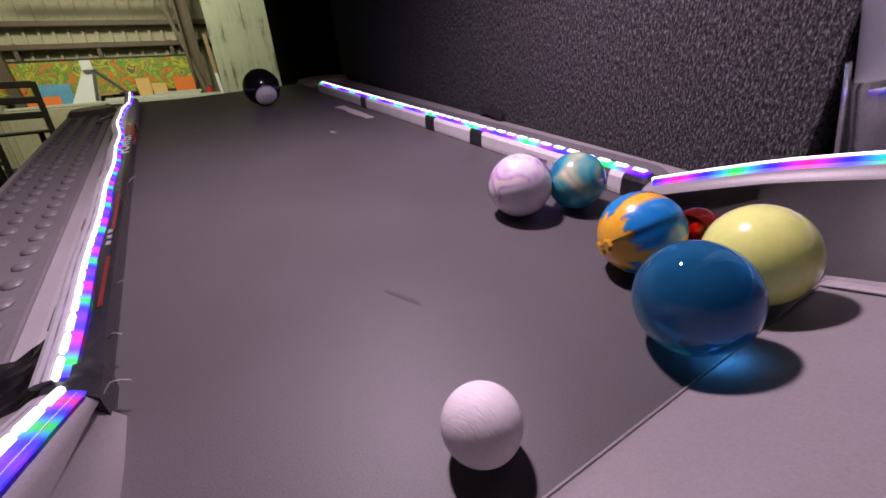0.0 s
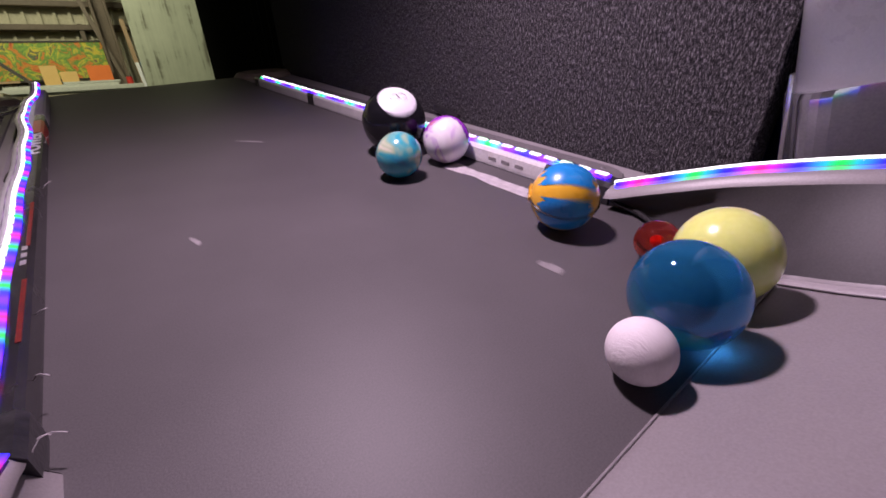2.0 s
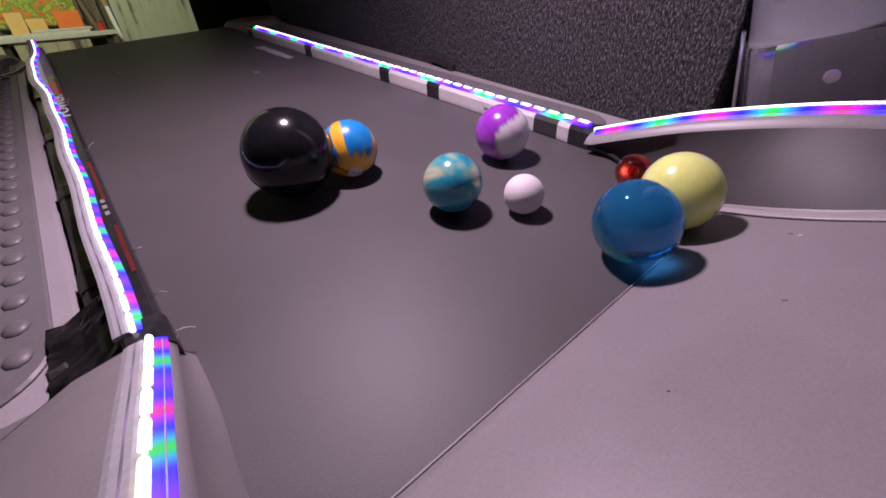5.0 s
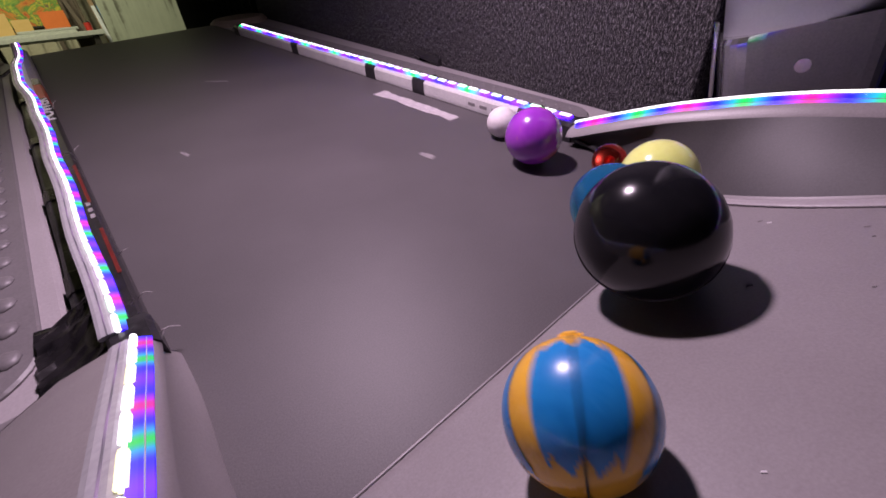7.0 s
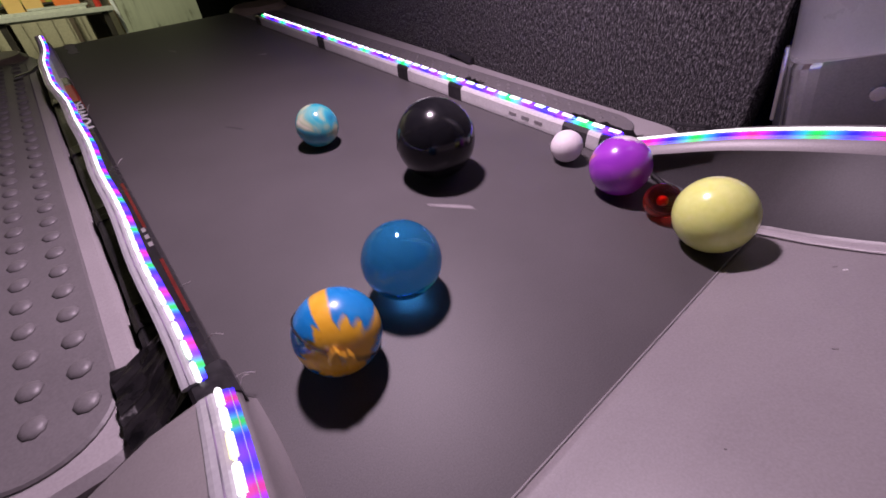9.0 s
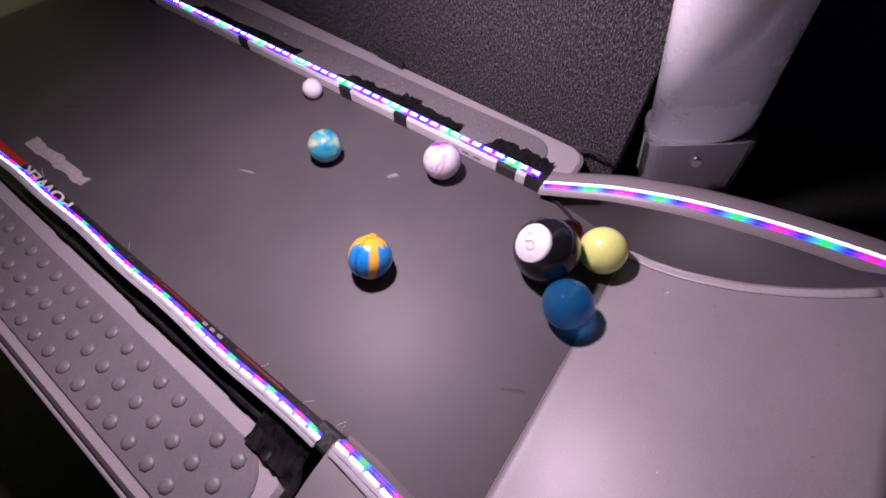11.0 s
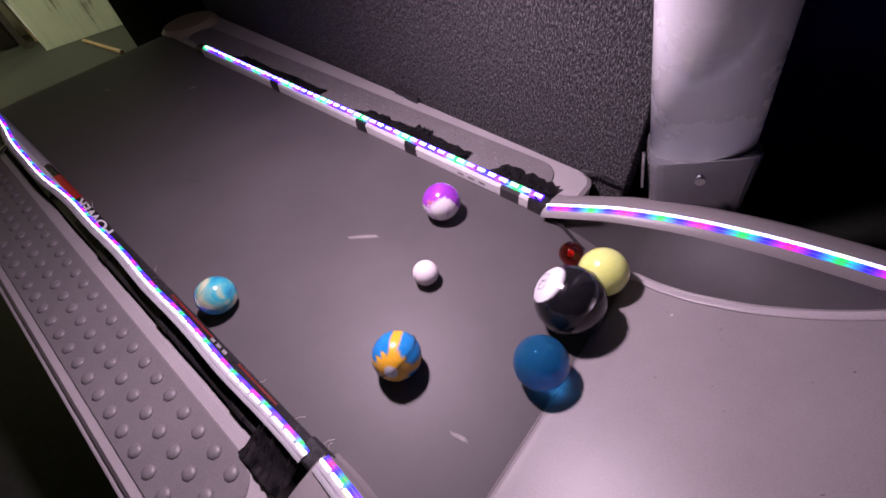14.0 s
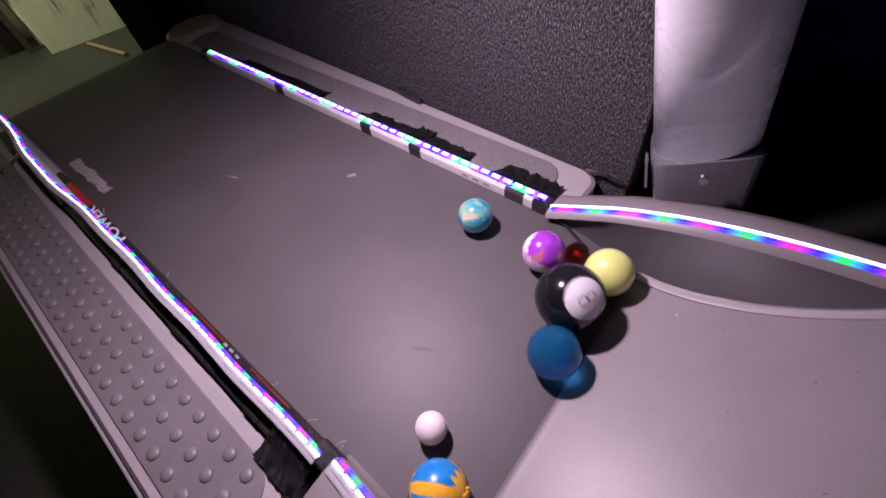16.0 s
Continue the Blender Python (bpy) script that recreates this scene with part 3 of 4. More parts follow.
def leaning(z, x=0.554, y=-0.142):
    return (x - 0.30 * (z - 0.12), y + 0.15 * (z - 0.12), z)


post = part("upright_post", loft([post_ring(leaning(z), 0.114, 0.090, 2.2) for z in (0.114, 0.3, 0.6, 1.0)]), POST, treadmill, "glossy silver upright post", smooth=True)
collar = part("post_collar", loft([post_ring(leaning(z), w, 0.096, 6.0) for z, w in ((0.0, 0.112), (0.118, 0.120), (0.123, 0.117))]), COLLAR, post, "dark glossy collar round the post foot")
part("bolt", sweep([Vector(leaning(0.095)) + UPY * 0.047, Vector(leaning(0.095)) + UPY * 0.0512], ring_section(0.012, 0.012, 12)), STEEL, post)
part("edge_trim", sweep([(0.513, -0.101, 0.055), (0.493, -0.092, 0.125)], ring_section(0.004, 0.004, 8)), STEEL, post)

# textured fabric wall beside the treadmill
fabric_bm = box(0.0, 0.045, -0.066, 1.36, -0.3, 1.6, 0.004)
fabric_wall = solo("wall_fabric", fabric_bm, FABRIC, "black fleck fabric partition beside the treadmill", "wall", INC @ pose(0.5705, 0, 0, 0, 0, -2.2), kind="structure")

# ---- shafts taped along the belt ----
SEC = [(-0.010, 0.0), (-0.0105, 0.004), (-0.0105, 0.017), (-0.008, 0.021), (0.008, 0.021), (0.0105, 0.017), (0.0105, 0.004), (0.010, 0.0)]
RX = 0.4440
right_shaft = thing("white_shaft", "white square shaft taped along the belt edge", "stick", INC)
part("shaft", sweep([(RX, 0.012 + k * 0.1, 0.001) for k in range(11)] + [(RX, 1.055, 0.001)], SEC), SHAFT_WHITE, right_shaft)
for y in (0.005, 0.268, 0.40, 0.690, 1.030):
    wrap = [(a * 1.09, b * 1.06 - 0.0004) for a, b in SEC]
    part("tape_wrap", sweep([(RX, y, 0.001), (RX, y + 0.028, 0.001)], wrap), BLACK_TAPE, right_shaft, "black tape wrap")
part("printed_label", sweep([(RX, 0.05, 0.001), (RX, 0.085, 0.001)], [(a * 1.03, b * 1.03 - 0.0003) for a, b in SEC]), SCUFF_DARK, right_shaft, "dark printed band")
for k in range(3):
    part("print_bar", box(0.4331, 0.4335, 0.115 + 0.022 * k, 0.128 + 0.022 * k, 0.008, 0.012), SCUFF_PALE, right_shaft)


def tape_strip(x0, x1, y0, y1, z, mat, label, seed=1, amp=0.003, crumple=0.0022):
    r = random.Random(seed)
    n = 14
    rows = []
    for k in range(n + 1):
        y = y0 + (y1 - y0) * k / n
        a, b = x0 + r.uniform(-amp, amp), x1 + r.uniform(-amp, amp)
        rows.append([(a + (b - a) * j / 5, y, z(a + (b - a) * j / 5, y) + r.uniform(0, crumple)) for j in range(6)])
    bm = loft(rows, closed=False)
    bmesh.ops.solidify(bm, geom=list(bm.faces), thickness=0.0006)
    return solo("tape_strip", bm, mat, label, "tape", INC, group="tape holding the shafts")


def right_top(x, y):
    return 0.0225 if x < 0.454 else max(0.0, 0.0225 - (x - 0.454) * 0.7)


tape_strip(0.439, 0.505, 0.015, 0.125, right_top, BLACK_TAPE, "crumpled black tape over the white shaft", 3, 0.005, 0.004)
tape_strip(0.452, 0.497, 0.19, 0.30, right_top, BLACK_TAPE, "crumpled black tape beside the white shaft", 5, 0.003, 0.003)
tape_strip(0.452, 0.507, 0.29, 0.33, right_top, BLACK_TAPE, "short raised black tape flap beside the shaft", 15, 0.003, 0.005)
tape_strip(0.452, 0.496, 0.33, 0.455, right_top, BLACK_TAPE, "long crumpled black tape beside the white shaft", 6, 0.003, 0.003)
tape_strip(0.452, 0.496, 0.60, 0.93, right_top, BLACK_TAPE, "long black tape beside the white shaft", 8, 0.004)

left_shaft = thing("black_shaft", "black and red shaft taped along the belt edge", "stick", INC)
LX = -0.0118
part("shaft", sweep([(LX, 0.03 + 0.1 * k, 0.001) for k in range(13)], SEC), SHAFT_BLACK, left_shaft)
part("painted_band", sweep([(LX, 0.692, 0.001), (LX, 0.802, 0.001)], [(a * 1.02, b * 1.02 - 0.0002) for a, b in SEC]), SHAFT_RED, left_shaft, "red painted band")
for y0, y1 in ((0.09, 0.170), (0.23, 0.34)):
    part("painted_stripe", box(LX + 0.0062, LX + 0.0088, y0, y1, 0.0218, 0.0224), DULL_RED, left_shaft, "thin red painted stripe")
part("foil_wrap", sweep([(LX, 0.86, 0.001), (LX, 1.22, 0.001)], [(a * 1.05, b * 1.05 - 0.0005) for a, b in SEC]), TAPE_PALE, left_shaft, "pale foil wrap")
part("tape_wrap", sweep([(LX, 0.0, 0.001), (LX, 0.03, 0.001)], [(a * 1.25, b * 1.15 - 0.001) for a, b in SEC]), BLACK_TAPE, left_shaft, "black tape wrap")
part("white_backing", box(LX - 0.0135, LX - 0.0005, 0.03, 1.22, 0.003, 0.0226, 0.002), SHAFT_WHITE, left_shaft, "white tape along the back of the shaft")
for k, (y, lean, high) in enumerate(((0.004, 0.010, 0.012), (0.012, 0.014, 0.004), (0.060, 0.009, 0.010), (0.135, 0.007, 0.008), (0.42, 0.009, 0.009), (0.66, 0.008, 0.012))):
    thread = [(LX + 0.0105 + lean * u, y + 0.006 * math.sin(2.2 * u + k), 0.012 + high * u * (1.6 - u)) for u in (0, 0.3, 0.6, 0.85, 1.0)]
    part("frayed_thread", sweep(thread, ring_section(0.0007, 0.0007, 5)), TAPE_PALE, left_shaft, "pale frayed thread of the tape")
txt = bpy.data.curves.new("lettering", "FONT")
txt.body, txt.size, txt.extrude, txt.align_x, txt.offset = "POWER", 0.021, 0.0003, "CENTER", 0.0004
letters = new("lettering", txt)
letters.data.materials.append(SHAFT_WHITE)
letters.parent = left_shaft
letters.scale = (1.5, 1, 1)
letters.matrix_local = Matrix(((0, -1, 0, LX + 0.0098), (1.9, 0, 0, 0.614), (0, 0, 1, 0.0225), (0, 0, 0, 1)))
for k in range(3):
    part("print_bar", box(LX + 0.004, LX + 0.0075, 0.195 + 0.014 * k, 0.203 + 0.014 * k, 0.0218, 0.0223), SCUFF_PALE, left_shaft)
tape_strip(-0.066, -0.018, 0.022, 0.094, lambda x, y: 0.0005 if x < -0.05 else 0.0005 + (x + 0.05) * 0.6, DUCT, "creased shiny black tape on the foot rail", 9, 0.001, 0.0035)
cover = thing("tape_bundle", "wrinkled black tape bundle beside the shaft", "tape", INC)
part("wrapped_length", sweep([(-0.0345, 0.06 + 0.05 * k, -0.003 + 0.0016 * math.sin(k * 1.7)) for k in range(19)], ring_section(0.017, 0.012, 8, 3.0)), BLACK_TAPE, cover)
for y in (0.12, 0.31, 0.52, 0.78):
    part("tape_band", sweep([(-0.034, y, -0.002), (-0.034, y + 0.03, -0.002)], ring_section(0.020, 0.015, 8, 3.0)), SHAFT_BLACK, cover)
solo("loose_wire", sweep([(0.438, 0.002, 0.004), (0.428, -0.03, 0.006), (0.414, -0.06, 0.004), (0.408, -0.075, 0.003)], ring_section(0.005, 0.005, 8)), SHAFT_BLACK, "short black wire end beside the red ball", "wire", INC)
solo("cable_tie", sweep([(-0.085, 1.03, 0.004), (-0.055, 1.035, 0.008), (-0.03, 1.03, 0.02)], ring_section(0.01, 0.006, 8)), STEEL, "small metal clip across the foot rail", "clip", INC)
solo("fabric_scrap", sweep([(0.574, 0.39, 0.001), (0.577, 0.46, 0.008)], ring_section(0.012, 0.014, 6)), BLACK_TAPE, "black tape scrap at the foot of the fabric wall", "tape", INC)
solo("wire_tangle", sweep([(0.560, -0.055, 0.003), (0.553, -0.035, 0.012), (0.560, -0.015, 0.005), (0.556, 0.005, 0.003)], ring_section(0.005, 0.005, 6)), BLACK_TAPE, "black cable tangle beside the post", "cable", INC)

# ---- light strips ----
C_WHITE, C_LILAC, C_MINT, C_YELLOW = [glow("led_" + n, c, w) for n, c, w in (
    ("white", (1.0, 0.93, 1.0), 3.0), ("lilac", (0.92, 0.66, 1.0), 2.8), ("mint", (0.75, 1.0, 0.80), 2.6), ("yellow", (1.0, 0.88, 0.5), 2.3))]
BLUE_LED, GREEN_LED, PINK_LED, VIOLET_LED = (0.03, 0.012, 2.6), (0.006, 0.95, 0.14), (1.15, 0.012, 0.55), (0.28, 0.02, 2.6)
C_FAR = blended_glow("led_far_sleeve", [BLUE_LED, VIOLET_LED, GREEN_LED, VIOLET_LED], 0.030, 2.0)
# these three also colour the added pieces that imitate the strips' spill
C_CURVE = blended_glow("led_curved_sleeve_spill", [BLUE_LED, GREEN_LED, BLUE_LED, PINK_LED], 0.021, 1.2)
C_NEAR = blended_glow("led_near_spill", [BLUE_LED, VIOLET_LED, BLUE_LED, GREEN_LED, VIOLET_LED, PINK_LED], 0.011, 1.2)
C_WASH = blended_glow("led_wide_spill", [BLUE_LED, VIOLET_LED, BLUE_LED, GREEN_LED, BLUE_LED, PINK_LED], 0.012, 0.9)
C_VEIN = spotted_glow("led_seam", (0.42, 0.20, 0.50), 0.8, 0.043)


def along(points, step):
    pts = [Vector(p) for p in points]
    out, carry = [pts[0]], 0.0
    for a, b in zip(pts, pts[1:]):
        d = (b - a).length
        s = step - carry
        while s <= d:
            out.append(a.lerp(b, s / d))
            s += step
        carry = d - (s - step)
    return out


def light_strip(points, cores, sheath, label, width=0.009, height=0.0045, flank=0.0, fall=0.0, step=0.0215, bead=(0.1, 0.7), pale=0.0):
    """A clear sleeve whose diodes show as bright beads in coloured light; flank: how far its glowing spill piece
    reaches to the side.
    """
    t = thing("light_strip", label, "light strip", INC, group="glowing strips round the belt")
    part("backing", sweep(points, [(-width / 2, -height), (width / 2, -height), (width / 2, -height * 0.6), (-width / 2, -height * 0.6)]), SLEEVE, t)
    stops = along(points, step)
    lower = Vector((0, 0, height * 0.3))
    for k, (a, b) in enumerate(zip(stops, stops[1:])):
        if pale:
            side = Vector((-pale / 2 - 0.001, 0, 0)) - lower
            part("sleeve", sweep([a + side, b + side], ring_section(pale, height * 0.8, 8, 3.0)), SLEEVE, t)
            vein = Vector((-pale * 0.55, 0, height * 0.12))
            part("seam_light", sweep([a + vein, b + vein], ring_section(0.0010, 0.0008, 6)), C_VEIN, t)
        else:
            part("sleeve", sweep([a - lower, a.lerp(b, 0.99) - lower], ring_section(width, height * 0.9, 8, 3.0)), sheath[k % len(sheath)], t)
        # glowing side piece, added in place of the diodes' spill on the surface below
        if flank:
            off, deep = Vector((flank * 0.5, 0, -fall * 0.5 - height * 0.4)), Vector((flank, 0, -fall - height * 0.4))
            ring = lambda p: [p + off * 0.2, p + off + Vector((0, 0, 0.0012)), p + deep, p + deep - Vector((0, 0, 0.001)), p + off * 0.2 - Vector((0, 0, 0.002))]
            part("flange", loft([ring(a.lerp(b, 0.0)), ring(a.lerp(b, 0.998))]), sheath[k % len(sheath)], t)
        part("diode", sweep([a.lerp(b, bead[0]), a.lerp(b, bead[1])], ring_section(width * (0.36 if pale else 0.58), height * 0.9, 8)), cores[k % len(cores)], t)
    return t


def fine_line(rows, y0, y1, n, dx=0.0, dz=0.0):
    out = []
    for k in range(n + 1):
        y = y0 + (y1 - y0) * k / n
        x, z = lerp_rows(rows, y)
        out.append((x + dx, y, z + dz))
    return out


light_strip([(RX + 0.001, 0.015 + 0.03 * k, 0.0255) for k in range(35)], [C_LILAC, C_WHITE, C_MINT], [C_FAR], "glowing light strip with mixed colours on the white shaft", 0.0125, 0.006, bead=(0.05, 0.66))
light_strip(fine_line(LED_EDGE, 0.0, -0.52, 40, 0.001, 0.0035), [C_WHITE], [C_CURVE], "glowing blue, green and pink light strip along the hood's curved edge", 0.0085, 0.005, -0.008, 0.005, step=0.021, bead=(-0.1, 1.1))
wave = []
for k in range(41):
    y = 0.02 + 0.03 * k
    wave.append((LX - 0.004 + 0.0012 * math.sin(k * 0.9) - 0.012 * math.exp(-((y - 0.90) / 0.17) ** 2) + 0.006 * smooth_step(1.05, 1.2, y), y, 0.0262 + 0.001 * math.sin(k * 0.8) + 0.016 * smooth_step(1.08, 1.2, y)))
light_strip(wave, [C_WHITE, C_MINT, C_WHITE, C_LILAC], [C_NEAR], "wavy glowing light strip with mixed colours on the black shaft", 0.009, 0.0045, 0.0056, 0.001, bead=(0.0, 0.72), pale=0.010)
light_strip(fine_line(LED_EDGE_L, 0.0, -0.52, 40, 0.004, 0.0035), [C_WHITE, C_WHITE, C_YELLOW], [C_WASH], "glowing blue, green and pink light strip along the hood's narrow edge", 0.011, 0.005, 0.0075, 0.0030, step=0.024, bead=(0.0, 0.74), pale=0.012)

# ---- balls ----


def ball_mat(name, stops, scale, dist=0.5, rough=0.22, coat=0.6, detail=3):
    m = bpy.data.materials.new(name)
    m.use_nodes = True
    nt = m.node_tree
    b = nt.nodes["Principled BSDF"]
    vec = nt.nodes.new("ShaderNodeTexCoord").outputs["Object"]
    nt.links.new(ramp_node(nt, noise_node(nt, vec, scale, detail, 0.5, dist), stops), b.inputs["Base Color"])
    b.inputs["Roughness"].default_value = rough
    b.inputs["Coat Weight"].default_value = coat
    b.inputs["Coat Roughness"].default_value = 0.06
    return m


def sphere(r, u=40, v=24):
    bm = bmesh.new()
    bmesh.ops.create_uvsphere(bm, u_segments=u, v_segments=v, radius=r)
    return bm


def shell(r, inside, lift, n=72):
    """The patch of a sphere where inside(direction) holds, a little above it."""
    bm = bmesh.new()
    bmesh.ops.create_uvsphere(bm, u_segments=n, v_segments=n // 2, radius=r + lift)
    bmesh.ops.delete(bm, geom=[f for f in bm.faces if not inside(f.calc_center_median().normalized())], context="FACES")
    return bm


def ball(name, label, r, mat):
    t = thing(name, label, "ball")
    part("shell", sphere(r), mat, t, smooth=True)
    return t


PEARL = material("pale_rough_ball", (0.72, 0.66, 0.68), (0.84, 0.79, 0.80), 0.6, grain=700, blotch=50, bump=0.5)
GLOSS_BLACK = material("gloss_black", (0.006, 0.006, 0.008), (0.012, 0.012, 0.014), 0.17, grain=200, blotch=20, bump=0.0, coat=0.15, wear=0.04, spec=0.4)
CAP_WHITE = material("white_cap", (0.70, 0.69, 0.72), (0.80, 0.79, 0.82), 0.35, grain=200, blotch=40, bump=0.02)
YELLOW_M = material("pale_yellow", (0.70, 0.78, 0.23), (0.76, 0.84, 0.29), 0.22, grain=200, blotch=30, bump=0.02, coat=0.5)
AMBER_M = material("amber_ball", (0.82, 0.42, 0.03), (0.88, 0.50, 0.05), 0.28, grain=200, blotch=40, bump=0.02, coat=0.5)
BLUE_M = material("blue_paint", (0.01, 0.20, 0.55), (0.02, 0.27, 0.65), 0.28, grain=200, blotch=40, bump=0.02, coat=0.5)
PURPLE_M = ball_mat("purple_swirl", [(0.40, (0.30, 0.04, 0.50)), (0.56, (0.38, 0.06, 0.58)), (0.64, (0.55, 0.20, 0.20)), (0.75, (0.30, 0.05, 0.5))], 22, 1.0)
SWIRL = ball_mat("white_lilac_swirl", [(0.42, (0.80, 0.76, 0.78)), (0.55, (0.76, 0.70, 0.75)), (0.62, (0.50, 0.28, 0.62)), (0.67, (0.78, 0.66, 0.62)), (0.8, (0.8, 0.76, 0.78))], 30, 1.0)
GLOBE_M = ball_mat("ocean_swirl", [(0.40, (0.02, 0.16, 0.28)), (0.48, (0.03, 0.30, 0.42)), (0.54, (0.05, 0.36, 0.40)), (0.62, (0.36, 0.46, 0.30)), (0.72, (0.70, 0.66, 0.52))], 26, 0.8)

R_BLACK, R_WHITE, R_BLUE, R_YELLOW, R_STRIPE, R_RED, R_GLOBE, R_PURPLE = 0.0425, 0.0178, 0.0314, 0.0314, 0.0292, 0.0166, 0.0268, 0.0292
black_ball = ball("black_ball", "large glossy black ball with a white round cap", R_BLACK, GLOSS_BLACK)
cap_at = math.cos(radians(34))
cap = part("cap", shell(R_BLACK, lambda d: d.z > cap_at, 0.0004), CAP_WHITE, black_ball, "white round cap", smooth=True)
for side in (-1, 1):
    ring = []
    for k in range(17):
        x, y = side * 0.0056 + 0.0056 * max(-0.92, min(0.92, 1.15 * math.cos(k * math.pi / 8))), 0.0050 * max(-0.92, min(0.92, 1.15 * math.sin(k * math.pi / 8)))
        ring.append((x, y, math.sqrt((R_BLACK + 0.0006) ** 2 - x * x - y * y)))
    part("figure_loop", sweep(ring, ring_section(0.0011, 0.0006, 6)), SHAFT_BLACK, cap, "black outlined loop of the figure eight")
part("seam", sweep([(R_BLACK * math.cos(a * math.pi / 24), R_BLACK * math.sin(a * math.pi / 24), 0) for a in range(49)], ring_section(0.0012, 0.0012, 6)), SHAFT_BLACK, black_ball)
white_ball = ball("white_ball", "small matt white ball with scuffed skin", R_WHITE, PEARL)
blue_clear = glass("blue_clear", (0.05, 0.42, 0.86), 1.47, 0.0)
blue_clear.node_tree.nodes["Principled BSDF"].inputs["Transmission Weight"].default_value = 0.85
blue_ball = ball("blue_ball", "clear blue glass-like ball", R_BLUE, blue_clear)
sss = YELLOW_M.node_tree.nodes["Principled BSDF"].inputs
sss["Subsurface Weight"].default_value, sss["Subsurface Scale"].default_value = 0.45, 0.02
sss["Subsurface Radius"].default_value = (1.0, 0.9, 0.4)
yellow_ball = ball("yellow_ball", "plain pale yellow rubber ball", R_YELLOW, YELLOW_M)
red_ball = ball("red_ball", "small clear red ball", R_RED, glass("red_clear", (1.0, 0.10, 0.06), 1.42, 0.02))
part("core", sphere(R_RED * 0.22, 16, 10), RED_PLASTIC, red_ball, "opaque red core", smooth=True)
globe_ball = ball("globe_ball", "blue and green swirled ball like a small globe", R_GLOBE, GLOBE_M)
purple_ball = ball("purple_ball", "half white and half purple swirled ball", R_PURPLE, SWIRL)
part("purple_half", shell(R_PURPLE, lambda d: d.z + 0.22 * math.sin(3 * math.atan2(d.y, d.x)) > 0.0, 0.0004), PURPLE_M, purple_ball, "purple swirled half", smooth=True)
stripe_ball = ball("striped_ball", "yellow and blue zigzag striped ball with a black seam", R_STRIPE, AMBER_M)


def zigzag(d):
    """Blue stripes that run from jagged ends round the latch to jagged ends round the button."""
    a = math.atan2(d.y, d.x)
    saw = abs((a * 14 / math.pi) % 2 - 1)
    return abs(d.z) < 0.80 - 0.20 * saw and abs(math.cos(2 * a)) > 0.42


part("blue_stripes", shell(R_STRIPE, zigzag, 0.0003, 120), BLUE_M, stripe_ball, "blue stripes with jagged ends", smooth=True)
seam_line = [(R_STRIPE * 1.003 * math.sin(a), 0, R_STRIPE * 1.003 * math.cos(a)) for a in [0.30 + (2 * math.pi - 0.60) * k / 60 for k in range(61)]]
part("seam", sweep(seam_line, ring_section(0.0030, 0.0010, 6), up=Vector((0, 1, 0))), SHAFT_BLACK, stripe_ball, "black seam")
latch = part("latch", box(-0.0075, 0.0075, -0.0030, 0.0030, R_STRIPE - 0.002, R_STRIPE + 0.0016, 0.0010), AMBER_M, stripe_ball, "small amber hinge on the seam")
for x in (-0.0042, 0.0042):
    part("knuckle", sweep([(x - 0.0014, -0.0048, R_STRIPE + 0.0002), (x - 0.0014, 0.0048, R_STRIPE + 0.0002)], ring_section(0.0030, 0.0034, 8)), AMBER_M, latch)
part("pin", sweep([(-0.0020, 0, R_STRIPE + 0.0018), (0.0020, 0, R_STRIPE + 0.0018)], ring_section(0.0016, 0.0014, 8)), STEEL, latch, "bright metal pin")
part("button", shell(R_STRIPE, lambda d: d.z < -0.962, 0.0009, 96), CAP_WHITE, stripe_ball, "white round button", smooth=True)

# ---- marks that travel on the belt ----
SPEED, LOOP = 1.255, 3.07
TOP = BELT_Y1 - BELT_Y0


def belt_place(s):
    """Where a mark lies that has gone s metres past the belt's front end."""
    s %= LOOP
    if s < TOP:
        return BELT_Y0 + s, 0.0
    s -= TOP
    if s < math.pi * ROLL:
        a = math.pi / 2 - s / ROLL
        return BELT_Y1 + ROLL * math.cos(a), -ROLL + ROLL * math.sin(a)
    s -= math.pi * ROLL
    if s < TOP:
        return BELT_Y1 - s, -2 * ROLL - 0.0012
    s -= TOP
    a = -math.pi / 2 - s / ROLL
    return BELT_Y0 + ROLL * math.cos(a), -ROLL + ROLL * math.sin(a)


def flat_piece(outline, z=0.0008):
    return loft([[(x, y, 0.0002) for x, y in outline], [(x, y, z) for x, y in outline]])


def patch(x, label, seed, ragged):
    t = thing("belt_tape", label, "tape", INC, group="worn tape on the belt")
    r = random.Random(seed)
    pieces = []
    edge = (-0.0095 + r.uniform(-ragged, ragged), 0.0095 + r.uniform(-ragged, ragged))
    for k in range(9):
        nxt = (-0.0095 + r.uniform(-ragged, ragged) + 0.0012 * (4 - k) * 0.5, 0.0095 + r.uniform(-ragged, ragged))
        mid = (edge[0] + nxt[0]) / 2 + r.uniform(-ragged, ragged) * 0.4
        p = part("strip", flat_piece([(edge[0], -0.0099), (edge[1], -0.0099), (nxt[1] + 0.001, 0.0), (nxt[1], 0.0099), (nxt[0], 0.0099), (mid, 0.0)]), TAPE_PALE, t)
        pieces.append((p, x, (k - 4) * 0.0195))
        edge = nxt
    return t, pieces


